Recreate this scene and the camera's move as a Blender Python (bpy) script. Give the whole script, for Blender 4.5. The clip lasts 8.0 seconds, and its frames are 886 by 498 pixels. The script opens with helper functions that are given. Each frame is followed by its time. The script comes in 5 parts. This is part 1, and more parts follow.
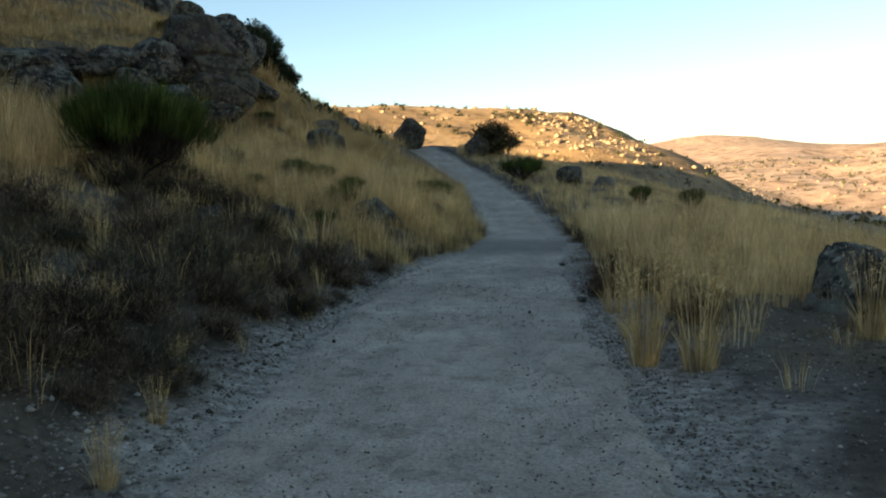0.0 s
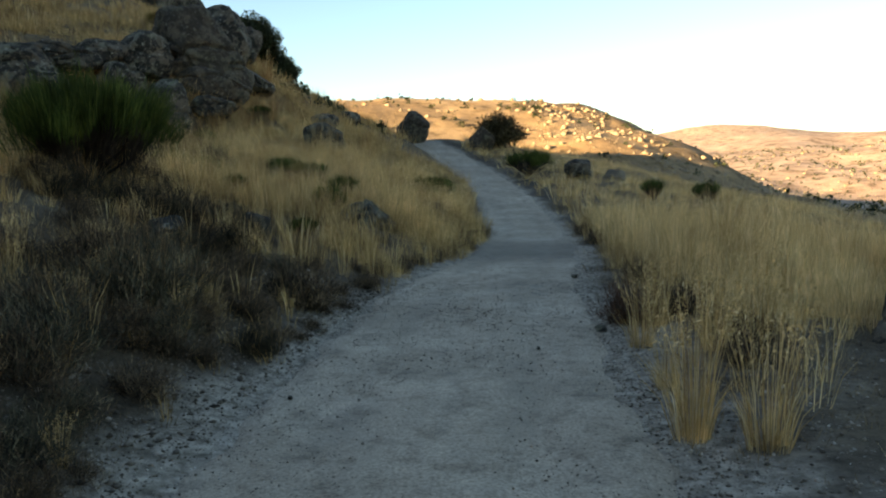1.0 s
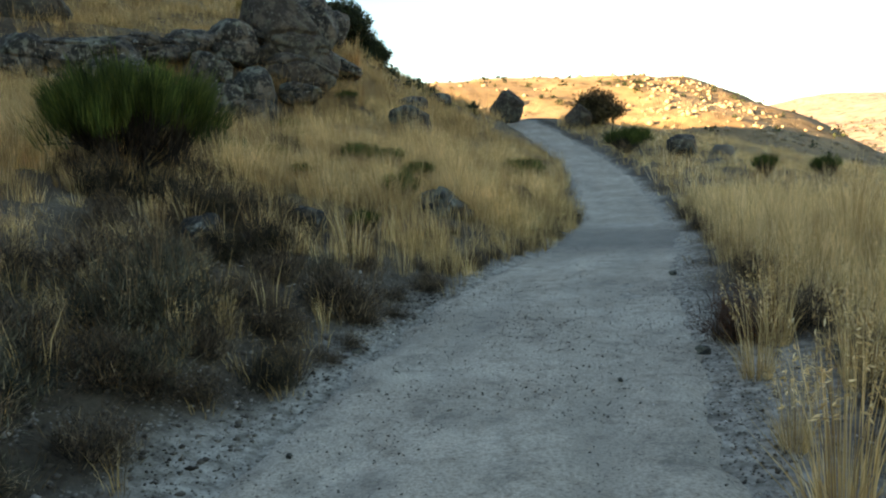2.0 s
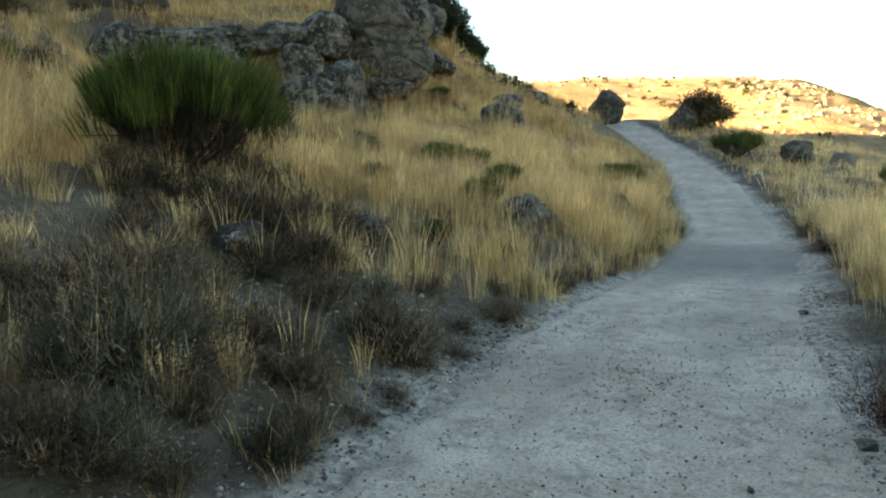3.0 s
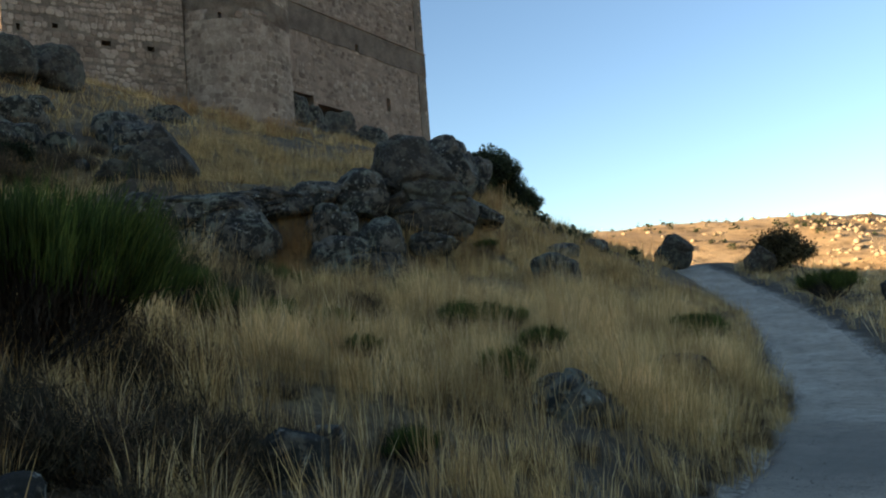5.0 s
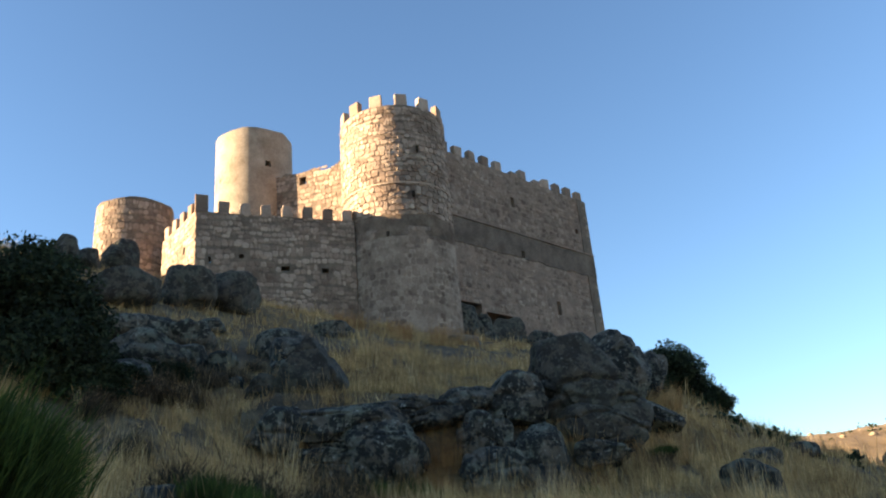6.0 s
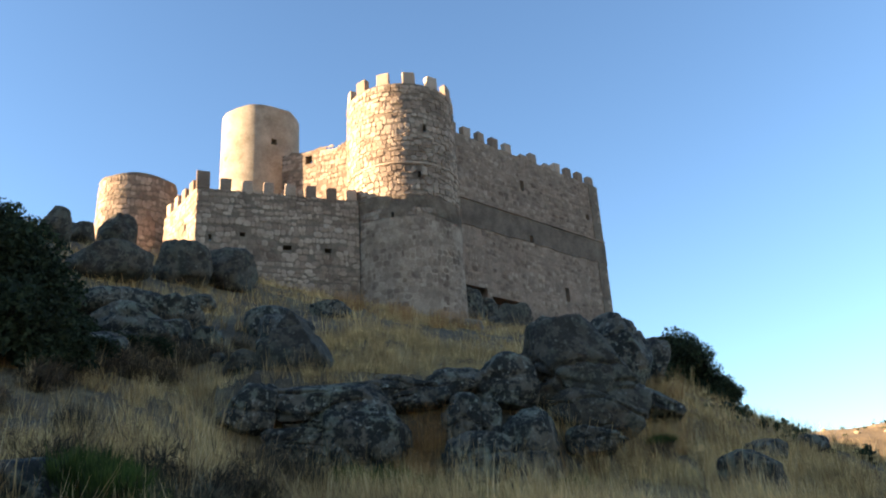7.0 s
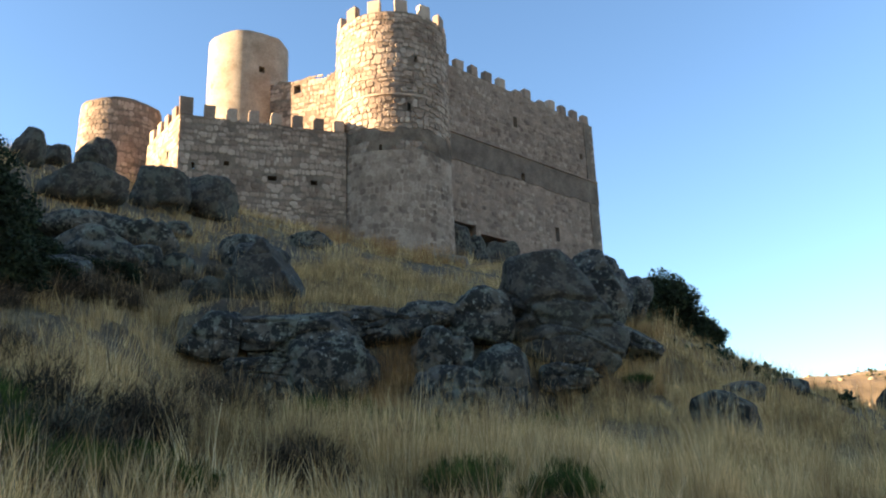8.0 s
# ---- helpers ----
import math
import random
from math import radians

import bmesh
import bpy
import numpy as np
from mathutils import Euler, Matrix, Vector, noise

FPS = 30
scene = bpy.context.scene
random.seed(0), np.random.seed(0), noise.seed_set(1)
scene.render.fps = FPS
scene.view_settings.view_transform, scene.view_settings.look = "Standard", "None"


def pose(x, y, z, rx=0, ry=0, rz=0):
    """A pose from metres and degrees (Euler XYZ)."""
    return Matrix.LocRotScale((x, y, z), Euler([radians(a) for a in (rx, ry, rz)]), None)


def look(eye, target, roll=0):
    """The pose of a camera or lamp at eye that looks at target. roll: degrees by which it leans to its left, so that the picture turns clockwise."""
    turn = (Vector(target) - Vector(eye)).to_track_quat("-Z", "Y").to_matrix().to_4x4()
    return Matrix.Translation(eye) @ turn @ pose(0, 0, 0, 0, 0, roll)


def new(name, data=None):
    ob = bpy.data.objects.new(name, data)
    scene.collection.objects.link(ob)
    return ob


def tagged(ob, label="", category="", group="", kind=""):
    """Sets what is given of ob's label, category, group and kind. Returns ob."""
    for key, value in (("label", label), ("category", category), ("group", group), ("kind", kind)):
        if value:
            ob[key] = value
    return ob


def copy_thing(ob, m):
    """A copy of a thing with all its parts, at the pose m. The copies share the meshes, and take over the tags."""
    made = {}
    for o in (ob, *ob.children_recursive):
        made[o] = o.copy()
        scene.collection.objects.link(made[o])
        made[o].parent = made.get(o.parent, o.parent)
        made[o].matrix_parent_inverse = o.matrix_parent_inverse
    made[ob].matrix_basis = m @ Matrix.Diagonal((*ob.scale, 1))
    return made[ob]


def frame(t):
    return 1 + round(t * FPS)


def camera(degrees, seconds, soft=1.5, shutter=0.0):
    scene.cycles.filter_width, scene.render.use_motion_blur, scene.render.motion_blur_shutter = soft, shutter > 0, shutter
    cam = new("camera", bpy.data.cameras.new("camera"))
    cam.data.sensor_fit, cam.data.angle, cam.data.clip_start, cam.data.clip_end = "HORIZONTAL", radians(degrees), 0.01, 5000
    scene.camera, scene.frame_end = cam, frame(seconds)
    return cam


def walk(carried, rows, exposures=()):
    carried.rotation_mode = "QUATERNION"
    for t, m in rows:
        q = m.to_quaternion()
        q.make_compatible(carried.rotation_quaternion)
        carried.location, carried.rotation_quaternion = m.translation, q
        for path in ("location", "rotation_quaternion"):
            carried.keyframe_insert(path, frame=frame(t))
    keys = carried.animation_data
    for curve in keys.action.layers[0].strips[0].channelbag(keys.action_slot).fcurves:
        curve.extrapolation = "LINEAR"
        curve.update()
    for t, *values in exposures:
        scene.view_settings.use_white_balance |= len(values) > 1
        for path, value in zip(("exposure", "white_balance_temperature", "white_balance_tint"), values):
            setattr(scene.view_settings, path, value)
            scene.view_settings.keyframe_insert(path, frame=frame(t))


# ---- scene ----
cam = camera(58.3, 8.0, 2.1)
PATH = [
    (0, (0.265, -0.113, 1.479), (0.212, 1.878, 1.295), -0.8),
    (0.5, (0.363, 0.607, 1.52), (0.291, 2.596, 1.318), 1.0),
    (1, (0.389, 1.427, 1.599), (0.317, 3.416, 1.397), -1.4),
    (1.5, (0.55, 2.179, 1.62), (0.362, 4.157, 1.392), -2.1),
    (1.7, (0.589, 2.49, 1.556), (0.342, 4.461, 1.327), -3.0),
    (2.8, (0.708, 3.966, 1.618), (0.195, 5.885, 1.38), -2.6),
    (3, (0.571, 4.29, 1.668), (0.02, 6.198, 1.434), -1.5),
    (3.5, (0.495, 4.978, 1.647), (-0.113, 6.874, 1.458), -0.0),
    (4, (0.518, 5.498, 1.662), (-0.148, 7.377, 1.509), 1.1),
    (4.5, (0.408, 6.343, 1.706), (-0.206, 8.24, 1.557), 0.2),
    (5, (0.321, 7.834, 1.733), (-0.378, 9.7, 1.9), -4.4),
    (5.2, (0.166, 8.483, 1.801), (-0.685, 10.27, 2.084), -3.4),
    (6.3, (0.169, 11.181, 1.831), (-0.863, 12.715, 2.588), -4.4),
    (6.5, (0.14, 11.545, 1.951), (-0.907, 13.084, 2.674), -3.6),
    (7, (0.066, 12.336, 1.825), (-0.983, 13.895, 2.512), -3.5),
    (7.5, (0.138, 13.079, 1.669), (-0.927, 14.678, 2.222), -3.0),
    (8, (0.007, 13.606, 1.817), (-1.065, 15.205, 2.359), -2.0),
]
walk(cam, [(t, look(e, a, r)) for t, e, a, r in PATH if t != 1.7],
     [(0, 2.5, 8900, 12), (1.5, 2.95, 9500, 12), (3, 3.8, 10200, 12), (4.4, 3.8, 10200, 12), (5.0, 2.5, 7900, 12), (6.4, 2.68, 6950, 12), (8, 2.92, 7150, 12)])

# ---- light ----
# the sun stands low behind the left shoulder of the walk, so the hillside shades the track
SUN_AZ = Vector((-0.77, -0.64, 0.0))
SUN_ELEV = radians(9.0)
world = bpy.data.worlds.new("world")
scene.world = world
world.use_nodes = True
wn = world.node_tree
sky = wn.nodes.new("ShaderNodeTexSky")
sky.sky_type = 'NISHITA'
sky.sun_disc = False
sky.sun_elevation = SUN_ELEV
sky.sun_rotation = math.atan2(SUN_AZ.x, SUN_AZ.y)
sky.altitude = 1100
sky.air_density = 1.0
sky.dust_density = 0.5
sky.ozone_density = 3.0
wn.nodes["Background"].inputs[1].default_value = 0.065
wn.links.new(sky.outputs[0], wn.nodes["Background"].inputs[0])

sun_data = bpy.data.lights.new("sun", 'SUN')
sun_data.energy = 5.0
sun_data.angle = radians(0.5)
sun_data.color = (1.0, 0.80, 0.56)
sun = new("sun", sun_data)
sun.matrix_world = look((0, 0, 0), -(SUN_AZ * math.cos(SUN_ELEV) + Vector((0, 0, math.sin(SUN_ELEV)))))

# ---- number helpers ----
rng = np.random.default_rng(7)
LATTICE = rng.random((256, 256))


def sstep(a, b, x):
    t = np.clip((x - a) / (b - a), 0, 1)
    return t * t * (3 - 2 * t)


def vnoise(x, y, scale):
    """Smooth value noise in -1..1, with features about scale metres wide."""
    x, y = np.asarray(x, float) / scale + 131.7, np.asarray(y, float) / scale + 77.3
    i, j = np.floor(x).astype(int), np.floor(y).astype(int)
    fx, fy = x - i, y - j
    fx, fy = fx * fx * (3 - 2 * fx), fy * fy * (3 - 2 * fy)
    g = lambda a, b: LATTICE[a % 256, b % 256]
    low = g(i, j) * (1 - fx) + g(i + 1, j) * fx
    high = g(i, j + 1) * (1 - fx) + g(i + 1, j + 1) * fx
    return 2 * (low * (1 - fy) + high * fy) - 1


def fbm(x, y, scale, octaves=4):
    total, size = 0, 1.0
    for k in range(octaves):
        total = total + size * vnoise(x + 17.1 * k, y - 9.3 * k, scale)
        scale, size = scale / 2.1, size * 0.5
    return total


def smooth_table(keys, values, at, blur):
    step = at[1] - at[0]
    fine = np.interp(at, keys, values)
    n = int(3 * blur / step)
    k = np.exp(-0.5 * (np.arange(-n, n + 1) * step / blur) ** 2)
    return np.convolve(np.pad(fine, n, mode="edge"), k / k.sum(), "valid")


# ---- the lie of the land ----
# the track: its centre line, height and half width along y
YS = np.arange(-60, 300, 0.25)
TRACK_X = smooth_table([-60, 0, 6, 9, 13, 16.5, 20, 25, 30, 37, 46, 52, 58, 63, 68, 80, 300],
                       [2.0, 0.05, 0.05, 0.33, 0.6, 1.33, 1.74, 2.0, 2.0, 1.76, 0.95, -0.1, -1.5, -3.1, -5.2, -12, -60], YS, 1.2)
TRACK_Z = smooth_table([-60, 0, 10, 13, 17.5, 20.5, 25, 30, 37.5, 46, 52.5, 58, 63, 66, 72, 300],
                       [-2, 0, 0, -0.03, -0.16, -0.22, -0.3, -0.02, 0.42, 1.15, 1.86, 2.74, 3.7, 4.0, 3.6, 3.0], YS, 1.2)
TRACK_W = smooth_table([-60, 0, 12, 16, 22, 30, 300], [1.5, 1.4, 1.35, 1.15, 1.05, 1.1, 1.1], YS, 1.0)

# cross-sections of the hillside: stations along the track, offsets uphill from its edge
OFFSETS = [0, 1.5, 4, 8, 12, 16, 24, 34, 45, 60, 110]
STATIONS = {
    -30: [-0.5, 0.2, 1.0, 2.4, 4, 5.5, 9, 14, 19, 24, 32],
    4: [0, 0.6, 1.5, 2.7, 3.7, 5.2, 8.5, 13.5, 19.5, 25, 33],
    11: [0, 0.68, 1.6, 2.5, 3.3, 4.7, 8.2, 13, 19.8, 25.5, 33],
    18: [-0.15, 0.4, 1.15, 2.0, 3.0, 4.4, 8, 12.8, 20, 26, 33],
    29: [0, 0.4, 1.1, 2.0, 2.7, 3.9, 6.8, 10.9, 19.8, 26, 33],
    38: [0.4, 0.8, 1.6, 3.1, 4.7, 7.2, 9.8, 13.8, 20.6, 27, 33],
    50: [1.5, 2.1, 3.5, 5.6, 8.2, 10.2, 12.6, 17.0, 22.2, 27.5, 31],
    62: [3.6, 4.4, 5.5, 7.5, 9.8, 12, 16.2, 19.8, 23.0, 27, 28],
    90: [3, 4.5, 7, 11, 16, 20, 23, 23.5, 23, 22, 18],
    140: [-3, -2, 0, 3, 5, 6, 6, 4, 2, 0, -10],
}
UU = np.arange(0, 112, 0.5)
SECTION = np.array([smooth_table(OFFSETS, STATIONS[k], UU, 0.9) for k in STATIONS])
YG = np.arange(-40, 142, 1.0)
SECTION = np.array([smooth_table(list(STATIONS), SECTION[:, j], YG, 2.0) for j in range(len(UU))]).T
FALL_V, FALL_Z = [0, 1, 3, 6, 12, 25, 50, 100, 300], [0, 0.03, -0.08, -0.45, -1.9, -5.2, -9.5, -16, -24]


def table2(u, y):
    iu = np.clip(u / 0.5, 0, len(UU) - 1.001)
    iy = np.clip(y - YG[0], 0, len(YG) - 1.001)
    a, b = iu.astype(int), iy.astype(int)
    fa, fb = iu - a, iy - b
    return ((SECTION[b, a] * (1 - fa) + SECTION[b, a + 1] * fa) * (1 - fb)
            + (SECTION[b + 1, a] * (1 - fa) + SECTION[b + 1, a + 1] * fa) * fb)


def side(x, y):
    """Metres from the track's edge: uphill (left) and downhill (right)."""
    c, w = np.interp(y, YS, TRACK_X), np.interp(y, YS, TRACK_W)
    return c - w - x, x - c - w


def far_land(x, y):
    ridge = 31.5 * sstep(94, 20, x + 6 * vnoise(x, y, 14)) * sstep(95, 225, y - 0.25 * x) * (1 - 0.5 * sstep(300, 500, y))
    ridge = ridge * (1 - 0.35 * sstep(-30, -110, x))
    z = -11 - 20 * sstep(60, 260, x) + ridge + fbm(x, y, 45, 4) * 2.2 * sstep(90, 160, y)
    d = np.hypot(x, y)
    east = np.degrees(np.arctan2(x, y))
    hills = 46 * sstep(480, 900, d) * sstep(5, 22, east) * (1 + 0.25 * vnoise(east, d / 400, 6)) * (1 - sstep(100, 150, east))
    hills = hills + 44 * sstep(900, 1900, d) * (1 + 0.4 * vnoise(east, d / 500, 9))
    hills = hills + 100 * sstep(2500, 3600, d) * (0.7 + 0.4 * vnoise(east, 3.0 + d / 2000, 7))
    return z + hills + fbm(x, y, 130, 4) * 7 * sstep(350, 700, d)


def land(x, y):
    x, y = np.asarray(x, float), np.asarray(y, float)
    u, v = side(x, y)
    tz = np.interp(y, YS, TRACK_Z)
    up = table2(np.clip(u, 0, 111), y)
    up = tz + (up - tz) * sstep(-0.25, 1.1, u)
    down = tz + np.interp(np.maximum(v, 0), FALL_V, FALL_Z)
    z = np.where(u > 0, up, np.where(v > 0, down, tz))
    off = np.maximum(np.maximum(u, v), 0)
    rough = sstep(0.2, 3, off)
    z = z + rough * (0.10 * fbm(x, y, 1.3, 3) + 0.22 * vnoise(x, y, 5.5)) + sstep(6, 30, off) * 0.6 * vnoise(x, y, 13)
    z = z - 0.05 * sstep(0.15, -0.4, np.maximum(u, v))
    ahead, along = 0.68 * (x + 16.5) - 0.73 * (y - 31.2), 0.73 * (x + 16.5) + 0.68 * (y - 31.2)
    z = z - 1.4 * sstep(-0.6, 0.9, ahead) * sstep(11, 3, ahead) * sstep(-5.5, -2, along) * sstep(9, 6, along)
    z = z + 1.5 * np.exp(-((ahead + 4.2) / 2.3) ** 2) * sstep(5.5, 8.5, along) * sstep(16, 12, along)
    z = z + 0.9 * np.exp(-((ahead + 2.6) / 1.7) ** 2) * sstep(-5, -3, along) * sstep(8, 5.5, along)
    west = 22 * sstep(-8, -25, x)
    far = np.maximum(sstep(72, 130, y - west), sstep(60, 200, x))
    far = np.maximum(far, np.maximum(sstep(-130, -260, x), sstep(-40, -160, y)))
    return z * (1 - far) + far_land(x, y) * far


def land1(x, y):
    return float(land(np.array([x]), np.array([y]))[0])


# ---- materials ----
def material(name, rough=0.9, metal=0.0):
    m = bpy.data.materials.new(name)
    m.use_nodes = True
    b = m.node_tree.nodes["Principled BSDF"]
    b.inputs["Roughness"].default_value = rough
    b.inputs["Metallic"].default_value = metal
    b.inputs["Specular IOR Level"].default_value = 0.25
    return m, m.node_tree.nodes, m.node_tree.links, b


def tex(nodes, links, kind, scale, detail=4, rough=0.6, coord="Object"):
    n = nodes.new({"noise": "ShaderNodeTexNoise", "cells": "ShaderNodeTexVoronoi"}[kind])
    n.inputs["Scale"].default_value = scale
    if kind == "noise":
        n.inputs["Detail"].default_value = detail
        n.inputs["Roughness"].default_value = rough
    c = nodes.new("ShaderNodeTexCoord")
    links.new(c.outputs[coord], n.inputs["Vector"])
    return n


def ramp(nodes, links, source, stops):
    r = nodes.new("ShaderNodeValToRGB")
    e = r.color_ramp.elements
    while len(e) < len(stops):
        e.new(0.5)
    for k, (at, col) in zip(e, stops):
        k.position, k.color = at, (*col, 1)
    links.new(source, r.inputs[0])
    return r


def mix(nodes, links, factor, a, b, blend='MIX'):
    n = nodes.new("ShaderNodeMix")
    n.data_type, n.blend_type = 'RGBA', blend
    for sock, val in ((n.inputs[0], factor), (n.inputs[6], a), (n.inputs[7], b)):
        if isinstance(val, (int, float)):
            sock.default_value = val
        elif isinstance(val, tuple):
            sock.default_value = (*val, 1)
        else:
            links.new(val, sock)
    return n.outputs[2]


def bump(nodes, links, b, source, strength, dist):
    n = nodes.new("ShaderNodeBump")
    n.inputs["Strength"].default_value = strength
    n.inputs["Distance"].default_value = dist
    links.new(source, n.inputs["Height"])
    links.new(n.outputs[0], b.inputs["Normal"])


def mat_soil():
    m, n, l, b = material("dry_soil", 0.95)
    big = tex(n, l, "noise", 0.35, 5)
    c1 = ramp(n, l, big.outputs[0], [(0.35, (0.055, 0.040, 0.027)), (0.55, (0.11, 0.082, 0.054)), (0.7, (0.19, 0.145, 0.094))])
    fine = tex(n, l, "noise", 9, 6, 0.7)
    c2 = ramp(n, l, fine.outputs[0], [(0.3, (0.35, 0.33, 0.3)), (0.6, (1, 1, 1)), (0.75, (1.35, 1.3, 1.2))])
    c = mix(n, l, 1.0, c1.outputs[0], c2.outputs[0], 'MULTIPLY')
    peb = tex(n, l, "cells", 28)
    pr = ramp(n, l, peb.outputs["Distance"], [(0.0, (1, 1, 1)), (0.28, (1, 1, 1)), (0.34, (0, 0, 0))])
    sel = ramp(n, l, tex(n, l, "noise", 1.7, 4).outputs[0], [(0.52, (0, 0, 0)), (0.62, (0.55, 0.55, 0.55))])
    f = mix(n, l, 1.0, pr.outputs[0], sel.outputs[0], 'MULTIPLY')
    c = mix(n, l, f, c, (0.36, 0.33, 0.29))
    cover = n.new("ShaderNodeAttribute")
    cover.attribute_name = "litter"
    straw = mix(n, l, 1.0, ramp(n, l, tex(n, l, "noise", 2.2, 6, 0.7).outputs[0], [(0.35, (0.11, 0.077, 0.043)), (0.65, (0.30, 0.215, 0.115))]).outputs[0], c2.outputs[0], 'MULTIPLY')
    c = mix(n, l, cover.outputs["Fac"], c, straw)
    worn = n.new("ShaderNodeAttribute")
    worn.attribute_name = "gravel"
    edge = mix(n, l, 1.0, ramp(n, l, fine.outputs[0], [(0.3, (0.28, 0.238, 0.187)), (0.6, (0.42, 0.362, 0.29))]).outputs[0], c2.outputs[0], 'MULTIPLY')
    c = mix(n, l, worn.outputs["Fac"], c, edge)
    l.new(c, b.inputs["Base Color"])
    bump(n, l, b, fine.outputs[0], 0.8, 0.03)
    return m


def mat_pasture(name="dry_pasture", tones=((0.17, 0.11, 0.058), (0.28, 0.19, 0.10), (0.36, 0.26, 0.15)), scrub_size=0.22):
    """Dry grassland seen from afar, with scrub and bare rock."""
    m, n, l, b = material(name, 0.95)
    big = tex(n, l, "noise", 0.03, 6, 0.6)
    c1 = ramp(n, l, big.outputs[0], [(0.3, tones[0]), (0.5, tones[1]), (0.7, tones[2])])
    scrub = tex(n, l, "noise", scrub_size, 8, 0.75)
    c2 = ramp(n, l, scrub.outputs[0], [(0.34, (0.30, 0.29, 0.24)), (0.44, (0.8, 0.78, 0.75)), (0.52, (1, 1, 1)), (0.66, (1.2, 1.17, 1.1))])
    c = mix(n, l, 1.0, c1.outputs[0], c2.outputs[0], 'MULTIPLY')
    l.new(c, b.inputs["Base Color"])
    bump(n, l, b, scrub.outputs[0], 1.0, 0.8)
    return m


def mat_track():
    m, n, l, b = material("pale_gravel", 0.95)
    big = tex(n, l, "noise", 0.55, 4)
    c1 = ramp(n, l, big.outputs[0], [(0.3, (0.31, 0.25, 0.188)), (0.55, (0.42, 0.345, 0.264)), (0.75, (0.51, 0.43, 0.338))])
    fine = tex(n, l, "noise", 45, 4, 0.75)
    c2 = ramp(n, l, fine.outputs[0], [(0.32, (0.5, 0.48, 0.46)), (0.5, (1, 1, 1)), (0.70, (1.32, 1.30, 1.27))])
    c = mix(n, l, 1.0, c1.outputs[0], c2.outputs[0], 'MULTIPLY')
    mid = tex(n, l, "noise", 4.5, 5, 0.65)
    c3 = ramp(n, l, mid.outputs[0], [(0.33, (0.6, 0.58, 0.56)), (0.47, (1, 1, 1)), (0.7, (1.12, 1.11, 1.1))])
    c = mix(n, l, 0.8, c, mix(n, l, 1.0, c, c3.outputs[0], 'MULTIPLY'))
    geo = n.new("ShaderNodeNewGeometry")
    xyz = n.new("ShaderNodeSeparateXYZ")
    l.new(geo.outputs["Position"], xyz.inputs[0])
    wob = n.new("ShaderNodeMath")
    wob.operation = 'MULTIPLY_ADD'
    wob.inputs[1].default_value = 3.0
    l.new(mid.outputs[0], wob.inputs[0])
    l.new(xyz.outputs["Y"], wob.inputs[2])
    rng_ = n.new("ShaderNodeMapRange")
    rng_.inputs["From Min"].default_value, rng_.inputs["From Max"].default_value = 16.5, 25.0
    l.new(wob.outputs[0], rng_.inputs["Value"])
    earth = ramp(n, l, rng_.outputs[0], [(0.0, (0, 0, 0)), (0.22, (0.9, 0.9, 0.9)), (0.5, (0.75, 0.75, 0.75)), (0.85, (0, 0, 0))])
    c = mix(n, l, earth.outputs[0], c, (0.175, 0.15, 0.12))
    silt_and_rim_shade = n.new("ShaderNodeAttribute")
    silt_and_rim_shade.attribute_name = "silt_and_rim_shade"
    c = mix(n, l, silt_and_rim_shade.outputs["Fac"], c, (0.255, 0.215, 0.168))
    damp = tex(n, l, "noise", 2.1, 9, 0.78)
    c = mix(n, l, ramp(n, l, damp.outputs[0], [(0.53, (0, 0, 0)), (0.66, (0.75, 0.75, 0.75))]).outputs[0], c, (0.16, 0.138, 0.11))
    chip = tex(n, l, "cells", 34)
    c = mix(n, l, ramp(n, l, chip.outputs["Distance"], [(0.12, (0.75, 0.75, 0.75)), (0.3, (0, 0, 0))]).outputs[0], c, mix(n, l, 1.0, c, ramp(n, l, chip.outputs["Color"], [(0.2, (0.55, 0.55, 0.55)), (0.8, (1.45, 1.43, 1.4))]).outputs[0], 'MULTIPLY'))
    l.new(c, b.inputs["Base Color"])
    bump(n, l, b, mix(n, l, 0.5, fine.outputs[0], damp.outputs[0]), 0.6, 0.03)
    return m


